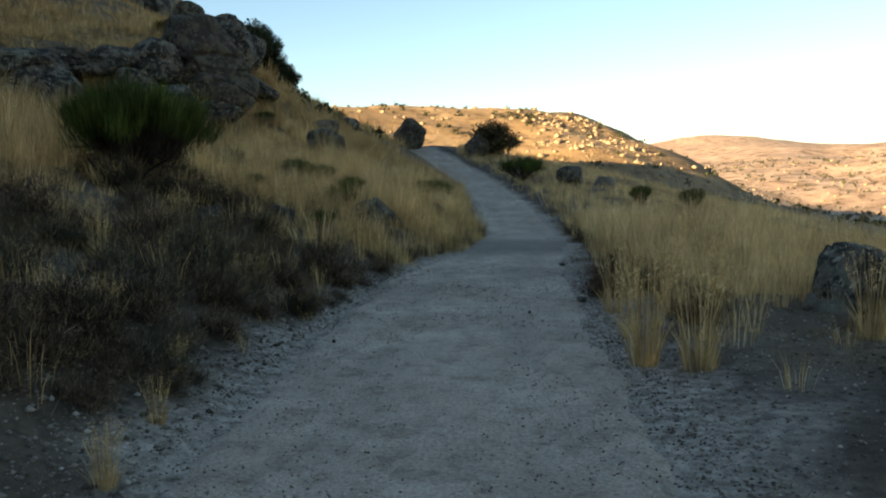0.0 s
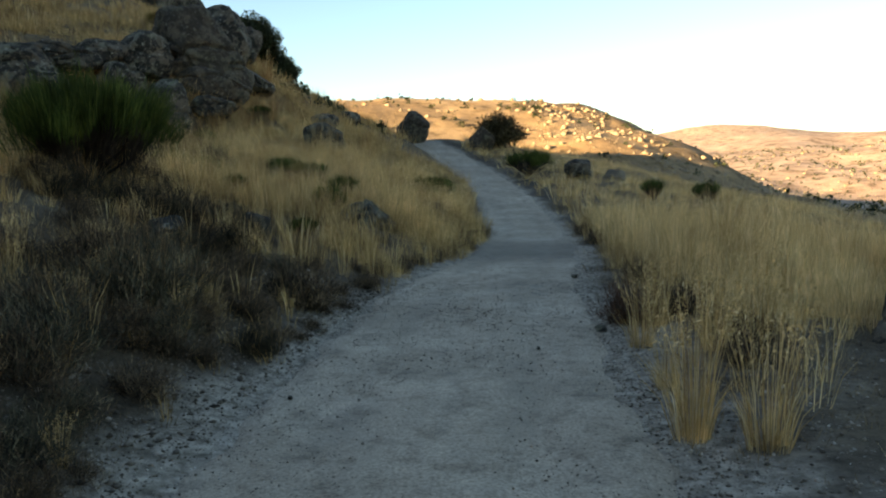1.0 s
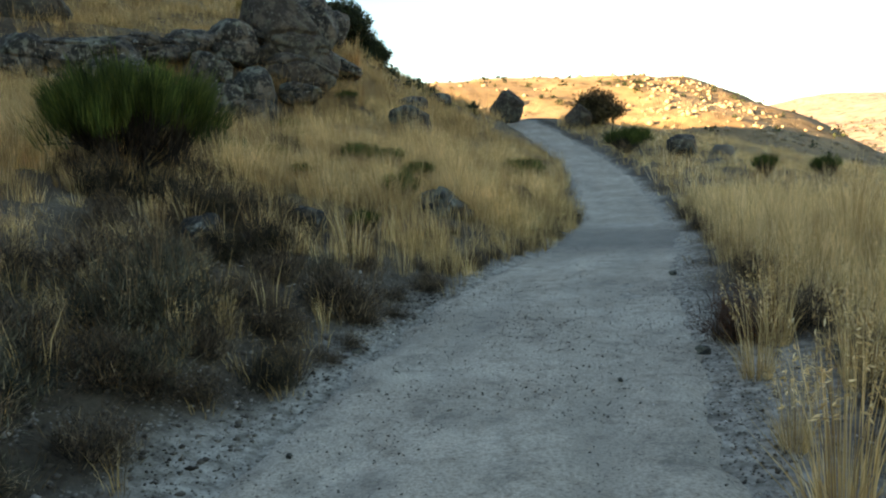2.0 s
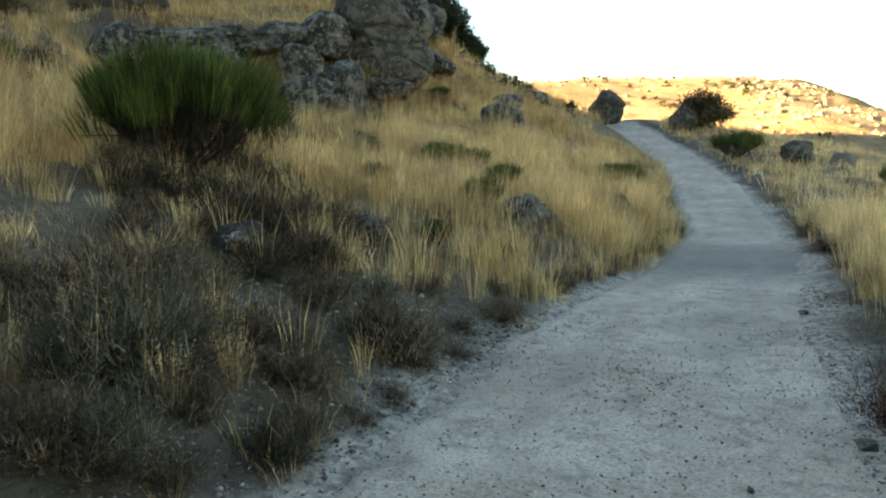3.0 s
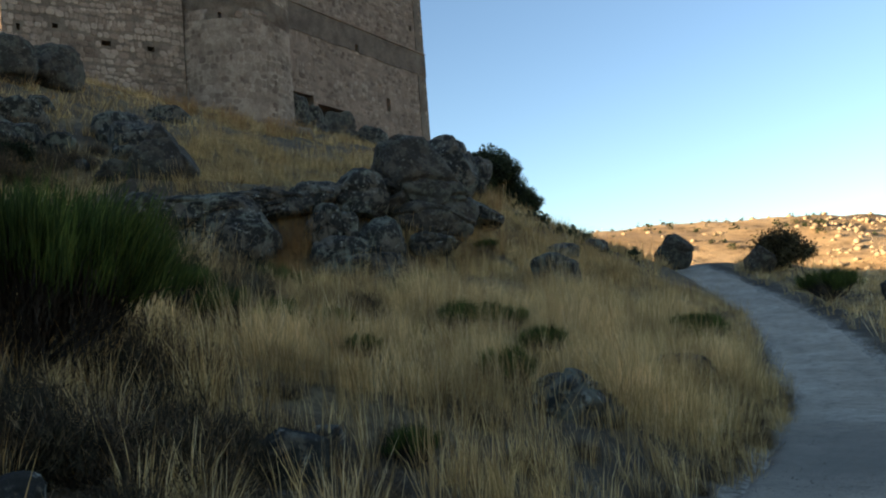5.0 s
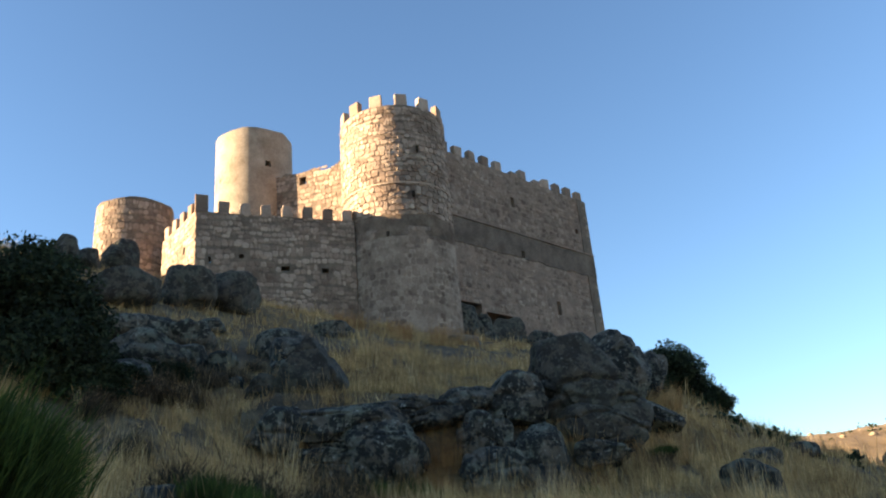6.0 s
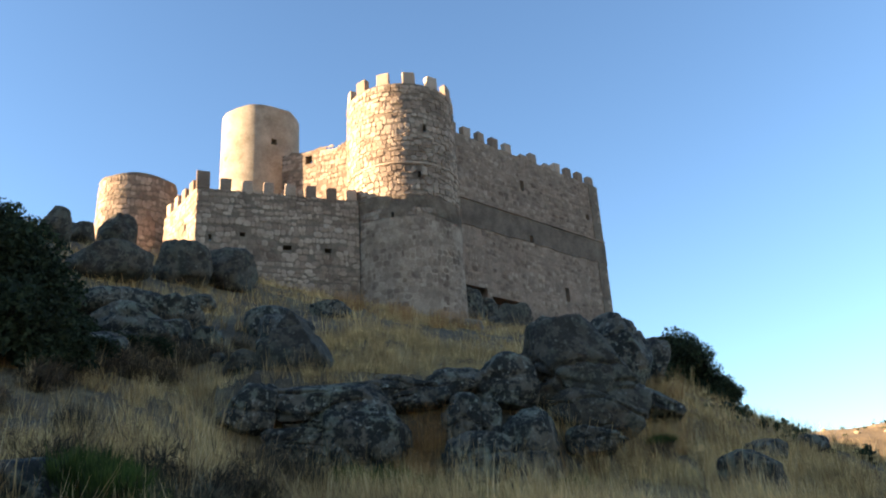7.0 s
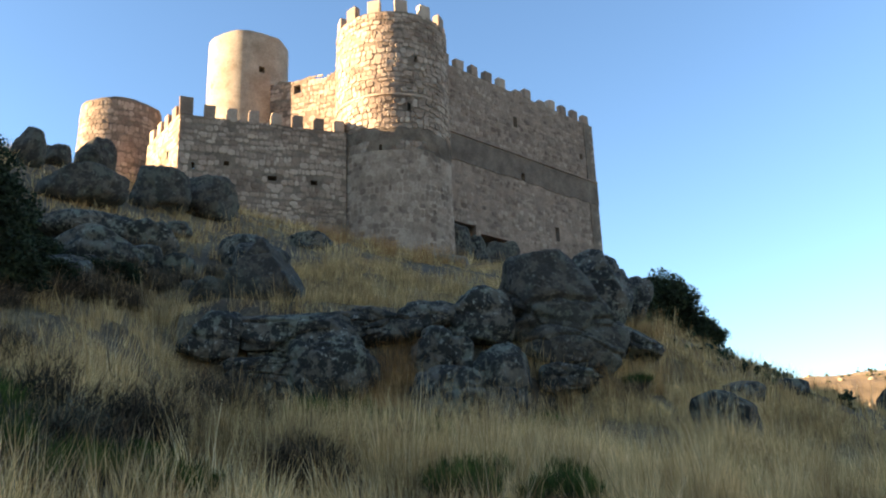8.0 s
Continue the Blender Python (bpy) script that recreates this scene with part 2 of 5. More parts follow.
def mat_rock(name="granite", lichen=1.0, warm=0.0, tone_=1.0):
    """Weathered granite: brown-grey, with grey-green crusts, black lichen and pale specks."""
    m, n, l, b = material(name, 0.92)
    geo = n.new("ShaderNodeNewGeometry")

    def world_noise(scale, detail, rough):
        t = n.new("ShaderNodeTexNoise")
        t.inputs["Scale"].default_value, t.inputs["Detail"].default_value, t.inputs["Roughness"].default_value = scale, detail, rough
        l.new(geo.outputs["Position"], t.inputs["Vector"])
        return t.outputs[0]
    big, crust, lich, pale, fine = world_noise(0.55, 6, 0.65), world_noise(0.8, 7, 0.62), world_noise(2.1, 9, 0.74), world_noise(6.0, 8, 0.75), world_noise(26, 4, 0.7)
    tone = lambda v: tuple(v * tone_ * k for k in (1 + 0.12 * warm, 1.0, 1 - 0.12 * warm))
    grey = lambda v: (v, v, v)
    c = ramp(n, l, big, [(0.3, (0.060, 0.049, 0.036)), (0.5, (0.105, 0.087, 0.064)), (0.7, (0.165, 0.135, 0.098))]).outputs[0]
    c = mix(n, l, ramp(n, l, crust, [(0.48, grey(0)), (0.56, grey(0.85 * lichen))]).outputs[0], c, (0.142, 0.145, 0.108))
    c = mix(n, l, ramp(n, l, lich, [(0.47, grey(0)), (0.52, grey(0.95 * lichen))]).outputs[0], c, (0.020, 0.019, 0.016))
    c = mix(n, l, ramp(n, l, pale, [(0.575, grey(0)), (0.62, grey(0.9 * lichen))]).outputs[0], c, (0.29, 0.28, 0.23))
    c = mix(n, l, 1.0, c, ramp(n, l, fine, [(0.3, tone(0.66)), (0.7, tone(1.25))]).outputs[0], 'MULTIPLY')
    l.new(c, b.inputs["Base Color"])
    bump(n, l, b, mix(n, l, 0.4, lich, pale), 0.9, 0.12)
    return m


def mat_blades(name, stops, rough=0.8):
    """Stems and leaves: each island takes its own tone."""
    m, n, l, b = material(name, rough)
    g = n.new("ShaderNodeNewGeometry")
    r = ramp(n, l, g.outputs["Random Per Island"], stops)
    tone = tex(n, l, "noise", 0.7, 4)
    tr = ramp(n, l, tone.outputs[0], [(0.36, (0.55, 0.51, 0.47)), (0.5, (0.97, 0.92, 0.89)), (0.64, (1.2, 1.18, 1.15))])
    c = mix(n, l, 1.0, r.outputs[0], tr.outputs[0], 'MULTIPLY')
    spot = tex(n, l, "noise", 3.2, 2)
    c = mix(n, l, 1.0, c, ramp(n, l, spot.outputs[0], [(0.35, (0.62, 0.6, 0.58)), (0.6, (1.12, 1.1, 1.08))]).outputs[0], 'MULTIPLY')
    l.new(c, b.inputs["Base Color"])
    t = n.new("ShaderNodeBsdfTranslucent")
    l.new(c, t.inputs[0])
    s = n.new("ShaderNodeMixShader")
    s.inputs[0].default_value = 0.38
    l.new(b.outputs[0], s.inputs[1])
    l.new(t.outputs[0], s.inputs[2])
    l.new(s.outputs[0], n["Material Output"].inputs[0])
    return m


def mat_plaster(name, low, high):
    m, n, l, b = material(name, 0.95)
    geo = n.new("ShaderNodeNewGeometry")
    tones = []
    for scale, detail in ((0.6, 6), (9.0, 5)):
        t = n.new("ShaderNodeTexNoise")
        t.inputs["Scale"].default_value, t.inputs["Detail"].default_value, t.inputs["Roughness"].default_value = scale, detail, 0.68
        l.new(geo.outputs["Position"], t.inputs["Vector"])
        tones.append(t.outputs[0])
    c = ramp(n, l, tones[0], [(0.33, low), (0.66, high)]).outputs[0]
    c = mix(n, l, 1.0, c, ramp(n, l, tones[1], [(0.3, (0.7, 0.69, 0.67)), (0.65, (1.1, 1.1, 1.1))]).outputs[0], 'MULTIPLY')
    l.new(c, b.inputs["Base Color"])
    bump(n, l, b, tones[1], 0.7, 0.06)
    return m


def mat_masonry(name="castle_granite", joined=False, tone=1.0):
    m, n, l, b = material(name, 0.93)
    info = n.new("ShaderNodeObjectInfo")
    rnd = n.new("ShaderNodeNewGeometry").outputs["Random Per Island"] if joined else info.outputs["Random"]
    r = ramp(n, l, rnd, [(at, tuple(tone * v for v in c)) for at, c in ((0.0, (0.225, 0.155, 0.11)), (0.5, (0.35, 0.25, 0.18)), (1.0, (0.47, 0.35, 0.255)))])
    geo = n.new("ShaderNodeNewGeometry")
    nz = n.new("ShaderNodeTexNoise")
    nz.inputs["Scale"].default_value = 0.35
    nz.inputs["Detail"].default_value = 6
    l.new(geo.outputs["Position"], nz.inputs["Vector"])
    c2 = ramp(n, l, nz.outputs[0], [(0.32, (0.66, 0.63, 0.6)), (0.55, (1, 1, 1)), (0.72, (1.12, 1.1, 1.06))])
    c = mix(n, l, 1.0, r.outputs[0], c2.outputs[0], 'MULTIPLY')
    fz = n.new("ShaderNodeTexNoise")
    fz.inputs["Scale"].default_value = 7
    fz.inputs["Detail"].default_value = 6
    fz.inputs["Roughness"].default_value = 0.7
    l.new(geo.outputs["Position"], fz.inputs["Vector"])
    c3 = ramp(n, l, fz.outputs[0], [(0.3, (0.7, 0.69, 0.67)), (0.6, (1.1, 1.1, 1.1))])
    c = mix(n, l, 1.0, c, c3.outputs[0], 'MULTIPLY')
    l.new(c, b.inputs["Base Color"])
    bump(n, l, b, fz.outputs[0], 0.6, 0.05)
    return m


SOIL, GRAVEL, ROCK = mat_soil(), mat_track(), mat_rock()
SMOOTH_ROCK = mat_rock("bare_granite", 0.7, 0.3, 0.72)
STRAW = mat_blades("dry_straw", [(0.0, (0.326, 0.197, 0.079)), (0.3, (0.673, 0.451, 0.194)), (0.7, (0.877, 0.634, 0.317)), (1.0, (0.98, 0.797, 0.475))])
DULL = mat_blades("dull_straw", [(0.0, (0.197, 0.119, 0.05)), (0.35, (0.5, 0.323, 0.136)), (0.75, (0.72, 0.498, 0.226)), (1.0, (0.95, 0.723, 0.381))])
LITTER = mat_blades("dead_grass", [(0.0, (0.102, 0.069, 0.038)), (0.5, (0.235, 0.163, 0.088)), (1.0, (0.439, 0.322, 0.176))])
RUSSET = mat_blades("russet_grass", [(0.0, (0.28, 0.14, 0.05)), (1.0, (0.60, 0.35, 0.14))])
GREEN = mat_blades("broom_green", [(0.0, (0.03, 0.05, 0.012)), (0.6, (0.07, 0.11, 0.023)), (1.0, (0.15, 0.20, 0.045))])
OAK = mat_blades("oak_leaves", [(0.0, (0.02, 0.03, 0.014)), (0.6, (0.042, 0.058, 0.028)), (1.0, (0.075, 0.095, 0.045))])
HEATH = mat_blades("dry_heath", [(0.0, (0.045, 0.03, 0.018)), (0.45, (0.115, 0.08, 0.05)), (0.8, (0.22, 0.16, 0.10)), (1.0, (0.40, 0.30, 0.18))])
DARK_HEATH = mat_blades("dark_heath", [(0.0, (0.022, 0.018, 0.011)), (0.6, (0.06, 0.05, 0.03)), (1.0, (0.14, 0.115, 0.07))])
SAGE = mat_blades("grey_green_heath", [(0.0, (0.05, 0.047, 0.03)), (0.6, (0.12, 0.115, 0.075)), (1.0, (0.26, 0.245, 0.17))])
RUST = mat_blades("rust_heath", [(0.0, (0.05, 0.022, 0.012)), (1.0, (0.15, 0.065, 0.03))])
DRAB = mat_blades("olive_leaves", [(0.0, (0.05, 0.042, 0.02)), (1.0, (0.14, 0.12, 0.06))])
OLIVE = mat_blades("yellow_broom", [(0.0, (0.10, 0.085, 0.02)), (1.0, (0.34, 0.26, 0.06))])
BARK = mat_blades("bark", [(0.0, (0.04, 0.033, 0.026)), (1.0, (0.09, 0.075, 0.06))], 0.95)
PEBBLE = mat_blades("pebbles", [(0.0, (0.11, 0.095, 0.08)), (0.75, (0.32, 0.285, 0.24)), (1.0, (0.60, 0.57, 0.52))], 0.9)
CRUMB = mat_blades("dark_crumbs", [(0.0, (0.06, 0.052, 0.044)), (1.0, (0.19, 0.165, 0.14))], 0.95)
PALE_ROCK = mat_plaster("pale_bedrock", (0.11, 0.095, 0.075), (0.27, 0.23, 0.175))
# far boulders: granite paler and warmer than ROCK, sunlight put into the colour
FAR_ROCK = mat_plaster("sun_toned_granite", (0.17, 0.125, 0.08), (0.36, 0.28, 0.185))
PASTURE = mat_pasture()
# far hills: paler, pinker tones, the haze of distance put into the colour
HILLS = mat_pasture("haze_tinted_hills", ((0.22, 0.155, 0.115), (0.33, 0.245, 0.185), (0.41, 0.32, 0.25)), 0.06)
STONE = mat_masonry()
STONE_SET = mat_masonry("castle_stonework", True)
RUBBLE = mat_masonry("tower_rubble", True, 0.8)
MORTAR = mat_plaster("dark_joints", (0.13, 0.094, 0.066), (0.245, 0.182, 0.128))
LIME = mat_plaster("lime_mortar", (0.175, 0.118, 0.083), (0.45, 0.335, 0.24))
RENDER = mat_plaster("worn_render", (0.185, 0.126, 0.09), (0.355, 0.25, 0.178))
PLASTER = mat_plaster("old_plaster", (0.24, 0.185, 0.13), (0.42, 0.34, 0.25))
DARK_PLASTER = mat_plaster("dark_plaster", (0.105, 0.077, 0.056), (0.215, 0.157, 0.112))


# ---- making things ----
def part_mesh(name, me, mat, parent=None, label="", smooth=False):
    if mat:
        me.materials.append(mat)
    if smooth:
        me.shade_smooth()
    ob = new(name, me)
    ob.parent = parent
    if label:
        tagged(ob, label)
    return ob


def mesh_of(name, verts, faces):
    me = bpy.data.meshes.new(name)
    me.from_pydata([tuple(v) for v in verts], [], [tuple(f) for f in faces])
    return me


def quads_mesh(name, verts, quads):
    """A mesh from arrays, quick for large counts. quads: N x 4 indices."""
    me = bpy.data.meshes.new(name)
    me.vertices.add(len(verts))
    me.vertices.foreach_set("co", np.asarray(verts, np.float32).ravel())
    k = quads.shape[1]
    me.loops.add(quads.size)
    me.loops.foreach_set("vertex_index", quads.astype(np.int32).ravel())
    me.polygons.add(len(quads))
    me.polygons.foreach_set("loop_start", np.arange(0, quads.size, k, dtype=np.int32))
    me.update(calc_edges=True)
    me.validate()
    return me


# ---- ground: one sheet, fine near the track and coarse towards the horizon ----
def spaced(near, step, growth, reach):
    out, s = [0.0], step
    while out[-1] < reach:
        if out[-1] > near:
            s *= growth
        out.append(out[-1] + s)
    return np.array(out)


fine_x = np.arange(-5.2, 4.0, 0.11)
gx = np.concatenate([-5.2 - spaced(17, 0.28, 1.055, 4200)[:0:-1], fine_x, 4.0 + spaced(5, 0.28, 1.055, 4200)])
fine_y = np.arange(2.0, 22.0, 0.15)
gy = np.concatenate([2 - spaced(8, 0.3, 1.09, 3000)[:0:-1], fine_y, 22 + spaced(34, 0.3, 1.03, 4300)])
X, Y = np.meshgrid(gx, gy)
Z = land(X, Y)
nx = len(gx)
idx = (np.arange(len(gy) - 1)[:, None] * nx + np.arange(nx - 1)[None, :]).ravel()
ground = part_mesh("ground", quads_mesh("ground", np.stack([X.ravel(), Y.ravel(), Z.ravel()], 1), np.stack([idx, idx + 1, idx + nx + 1, idx + nx], 1)), SOIL, smooth=True)
gu, gv = side(X.ravel(), Y.ravel())
spill = sstep(0.8, 0.0, np.maximum(gu * (1.5 + 1.0 * sstep(10, 13, Y.ravel())), gv * 0.55 * (1 + 2 * sstep(8, 11, Y.ravel()))) + 0.4 * fbm(X.ravel(), Y.ravel(), 0.9, 4))
ground.data.attributes.new("gravel", 'FLOAT', 'POINT').data.foreach_set("value", (0.95 * spill).astype(np.float32))
sown = sstep(0.3, 2.2, np.maximum(gu, gv)) * (1 - 0.45 * sstep(12.5, 10.0, Y.ravel()) * sstep(3.5, 2.2, np.maximum(gu, gv)))
ground.data.attributes.new("litter", 'FLOAT', 'POINT').data.foreach_set("value", (0.85 * sown * (0.2 + 0.8 * sstep(-0.35, 0.35, fbm(X.ravel(), Y.ravel(), 1.7, 4)))).astype(np.float32))
ground.data.materials.append(PASTURE)
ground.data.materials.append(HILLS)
FX, FY = (X[:-1, :-1] + X[1:, 1:]) / 2, (Y[:-1, :-1] + Y[1:, 1:]) / 2
afar = (FY + 3 * vnoise(FX, FY, 9) > 74) | (FX > 30) | (FY < -25) | (FX < -75)
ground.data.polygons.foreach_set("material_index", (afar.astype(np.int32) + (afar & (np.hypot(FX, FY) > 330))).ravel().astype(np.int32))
tagged(ground, "dry brown stony soil of a grassy hillside", "ground", kind="structure")

# ---- the track ----
ty = np.concatenate([np.arange(-8, 32, 0.07), np.arange(32, 74, 0.25)])
tu = np.linspace(-1, 1, 49)
TY, TU = np.meshgrid(ty, tu, indexing="ij")
cx, cw, cz = (np.interp(TY, YS, a) for a in (TRACK_X, TRACK_W, TRACK_Z))
ragged = 1 + 0.10 * vnoise(TY, np.sign(TU) * 40, 1.4) + 0.08 * vnoise(TY, np.sign(TU) * 60, 0.45) + 0.035 * vnoise(TY, np.sign(TU) * 80, 0.17)
TX = cx + TU * (cw + 0.18) * ragged
TZ = cz + 0.015 + 0.012 * fbm(TX, TY, 0.7, 4) + 0.03 * vnoise(TX, TY, 2.6) - 0.10 * sstep(0.72, 1.0, np.abs(TU)) - 0.035 * sstep(1.0, 0.75, np.hypot((TX - 1.1) / 0.62, (TY - 12.2) / 0.85) + 0.12 * vnoise(TX, TY, 0.5)) - 0.02 * np.exp(-((np.abs(TU) - 0.45) / 0.16) ** 2)
nt = len(tu)
idx = (np.arange(len(ty) - 1)[:, None] * nt + np.arange(nt - 1)[None, :]).ravel()
track = part_mesh("path", quads_mesh("path", np.stack([TX.ravel(), TY.ravel(), TZ.ravel()], 1), np.stack([idx, idx + 1, idx + nt + 1, idx + nt], 1)), GRAVEL, smooth=True)
# fine silt in dip and ruts; the dip's rim shading is painted in darker
pool = np.hypot((TX - 1.1) / 0.62, (TY - 12.2) / 0.85) + 0.12 * vnoise(TX, TY, 0.5)
rut = np.exp(-((TX - cx - 0.5 - 0.15 * vnoise(TY, TY * 0, 3.0)) / 0.16) ** 2) + np.exp(-((TX - cx + 0.55 - 0.15 * vnoise(TY, TY * 0 + 9, 3.0)) / 0.18) ** 2)
silt_and_rim_shade = np.maximum(0.5 * sstep(1.08, 0.8, pool) * (0.6 + 0.4 * sstep(0.5, 0.95, pool)), 0.45 * rut * sstep(-0.1, 0.5, fbm(TX, TY, 0.8, 3)))
track.data.attributes.new("silt_and_rim_shade", 'FLOAT', 'POINT').data.foreach_set("value", silt_and_rim_shade.ravel().astype(np.float32))
tagged(track, "pale grey gravel track winding up the hill", "dirt track", kind="structure")


# ---- rocks ----
def rock_mesh(seed, planes=(), cuts=9, detail=5, rough=0.035, cracks=2, square=3.2, mat=None, split=4):
    """A weathered granite block in a unit box: flat joint faces with worn edges, fine relief and a few open cracks.
    planes: faces of its own, each a way (x, y, z) and how far from the middle it lies."""
    r = np.random.default_rng(seed)
    bm = bmesh.new()
    bmesh.ops.create_icosphere(bm, subdivisions=detail, radius=1.0)
    d = np.array([v.co[:] for v in bm.verts])
    faces = [(np.array(p[:3]) / np.linalg.norm(p[:3]), p[3]) for p in planes]
    for k in range(cuts):
        n = r.normal(size=3) * ((1, 1, 0.35) if k % 3 else (0.45, 0.45, 1))
        faces.append((n / np.linalg.norm(n), r.uniform(0.34, 0.50)))
    inv = (2 ** square) * (np.abs(d) ** square).sum(1)
    inv = inv ** (44 / square)
    for n, lim in faces:
        inv = inv + (np.maximum(d @ n, 0) / lim) ** 44
    co = d * (inv ** (-1 / 44))[:, None]
    off = r.uniform(0, 90, 3)
    u, v, w = co[:, 0] + 0.7 * co[:, 2] + off[0], co[:, 1] - 0.6 * co[:, 2] + off[1], co[:, 2] + 0.5 * co[:, 0] - 0.4 * co[:, 1] + off[2]
    lump = fbm(u, v, 0.42, 5) + 0.8 * fbm(w, u, 0.28, 4)
    cell = np.zeros(len(co))
    for k in range(split + cracks):
        n = r.normal(size=3) * ((1, 1, 0.2) if k % 2 else (0.3, 0.3, 1))
        n /= np.linalg.norm(n)
        gap = co @ n - r.uniform(-0.3, 0.3) + 0.06 * vnoise(u, w, 0.25) + 0.02 * vnoise(v, u, 0.08)
        if k < split:
            cell = cell + r.normal(0, 0.7) * sstep(-0.012, 0.012, gap) * sstep(-0.4, 0.1, vnoise(u + 5 * k, v, 0.6))
        lump = lump - 2.4 * np.exp(-(gap / 0.02) ** 2) * sstep(-0.3, 0.3, vnoise(v, w + 3 * k, 0.4))
    lump = lump + cell + 0.5 * np.abs(fbm(w, v, 0.12, 2))
    co = co * (1 + rough * lump)[:, None]
    co = (co - (co.max(0) + co.min(0)) / 2) / (co.max(0) - co.min(0))
    for vert, c in zip(bm.verts, co):
        vert.co = c
    me = bpy.data.meshes.new("boulder")
    bm.to_mesh(me)
    bm.free()
    me.materials.append(mat or ROCK)
    me.shade_smooth()
    return me


ROCK_MESHES = [rock_mesh(100 + k, cuts=7 + k % 5, detail=4, rough=0.045, split=5) for k in range(12)]
ROUND_MESHES = [rock_mesh(140 + k, (), 3, 4, 0.04, 1, 2.3) for k in range(6)]
rock_count = 0


BELOW = "dark grey boulder below the castle wall"
OUT = "cracked granite outcrop block with black and pale lichen"


def boulder(x, y, z, w, h, label="grey granite boulder with dark lichen on the slope", deep=0.9, group="outcrop boulders"):
    """A boulder whose middle is at x, y, z, w wide and h high; it reaches into the ground."""
    global rock_count
    top, foot = z + h / 2, min(z - h / 2, land1(x, y) - 0.2 * h)
    w = max(w, 0.7 * (top - foot)) if h > 0.5 else w
    worn = any(word in label for word in ("smooth",))
    kinds = ROUND_MESHES if worn else ROCK_MESHES
    ob = new("boulder", kinds[rock_count % len(kinds)])
    turn = 37.0 * rock_count % 360
    ob.matrix_basis = pose(x, y, (top + foot) / 2, 6 * math.sin(rock_count), 6 * math.cos(rock_count * 1.7), turn)
    grow = 1.28 if label == OUT else 1.1
    ob.scale = (w * grow, w * deep * grow, (top - foot) * 1.06)
    rock_count += 1
    if label == BELOW:
        ob.material_slots[0].link = 'OBJECT'
        ob.material_slots[0].material = SMOOTH_ROCK
    if label.startswith("pale"):
        ob.material_slots[0].link = 'OBJECT'
        ob.material_slots[0].material = PALE_ROCK
    return tagged(ob, label, "boulder", group)




def block(seed, x, y, z, w, h, deep, turn=34, planes=(), tilt=0, cuts=6, rough=0.048, cracks=3, mat=None, label=OUT, square=3.2):
    """One large rock of the outcrop with a shape of its own, its foot sunk into the slope."""
    top, foot = z + h / 2, min(z - h / 2, land1(x, y) - 0.15)
    ob = new("boulder", rock_mesh(seed, planes, cuts, 6 if w > 2.4 else 5, rough, cracks, square, mat, 5 if mat else 7))
    ob.matrix_basis = pose(x, y, (top + foot) / 2, 0, tilt, turn)
    ob.scale = (w * 1.06, deep, (top - foot) * 1.04)
    return tagged(ob, label, "boulder", "outcrop boulders")


# the outcrop above the track: a long cracked ledge, stacked blocks and the tall crag
block(201, -18.71, 29.03, 5.85, 1.75, 1.7, 1.8, planes=((-0.8, -0.3, 0.6, 0.36),))
block(202, -16.05, 31.45, 5.0, 2.7, 2.6, 2.4, planes=((0.75, -0.2, 0.62, 0.40), (-0.2, -0.7, 0.7, 0.44)), rough=0.028, square=2.5)
block(203, -17.5, 31.2, 5.95, 4.0, 1.8, 2.6, tilt=3, planes=((0, -0.5, 0.85, 0.42),))
block(204, -17.4, 30.2, 4.6, 2.5, 1.3, 1.6, cuts=9, rough=0.05)
block(205, -20.2, 32.4, 8.55, 2.7, 2.6, 2.4, planes=((0.80, -0.1, 0.50, 0.30), (-0.85, 0, 0.52, 0.24), (0.1, -0.85, 0.4, 0.40)), cuts=1, rough=0.03, cracks=1, mat=SMOOTH_ROCK, label="pointed brown granite boulder on top of the outcrop")
block(206, -21.13, 31.1, 7.8, 1.6, 1.3, 1.3, planes=((-0.7, 0, 0.7, 0.33),), mat=SMOOTH_ROCK)
block(207, -15.94, 33.2, 6.5, 3.1, 1.05, 1.9, tilt=-2, cuts=8, cracks=4, rough=0.05)
block(208, -14.8, 34.6, 6.6, 2.0, 1.35, 1.8, cuts=8, cracks=3)
block(209, -13.66, 35.95, 6.85, 2.25, 1.95, 2.2, planes=((-0.6, -0.2, 0.75, 0.40),), cracks=3)
block(210, -14.01, 33.73, 5.52, 1.3, 1.35, 1.3, tilt=-6, cuts=5)
block(211, -13.35, 34.3, 5.35, 0.8, 1.05, 1.1, tilt=8, cuts=5)
block(212, -12.19, 34.75, 4.91, 1.8, 1.5, 1.5, tilt=14, planes=((-0.5, -0.3, 0.8, 0.40),), cuts=4, square=2.6)
block(213, -13.29, 33.5, 4.1, 2.2, 1.6, 1.7, planes=((-0.3, -0.5, 0.8, 0.44),), cracks=3)
block(214, -11.91, 34.4, 3.8, 1.5, 0.95, 1.3, tilt=8)
block(215, -10.83, 36.6, 4.45, 1.9, 1.0, 1.5, tilt=10)
block(216, -12.25, 38.6, 6.95, 4.7, 4.7, 3.9, planes=((0.80, -0.15, 0.50, 0.36), (-0.93, -0.2, 0.28, 0.38), (0.15, -0.92, 0.30, 0.42), (-0.3, -0.1, 0.95, 0.46), (0.45, -0.8, 0.35, 0.42), (-0.6, -0.7, 0.3, 0.44)), cuts=4, rough=0.05, cracks=5, mat=SMOOTH_ROCK, label="tall smooth granite crag above the track")
block(217, -11.3, 37.9, 5.5, 3.3, 1.7, 2.4, tilt=10, planes=((0.4, -0.3, 0.85, 0.40),), cuts=3, rough=0.034, cracks=1, mat=SMOOTH_ROCK, label="smooth lower shoulder of the granite crag", square=2.6)
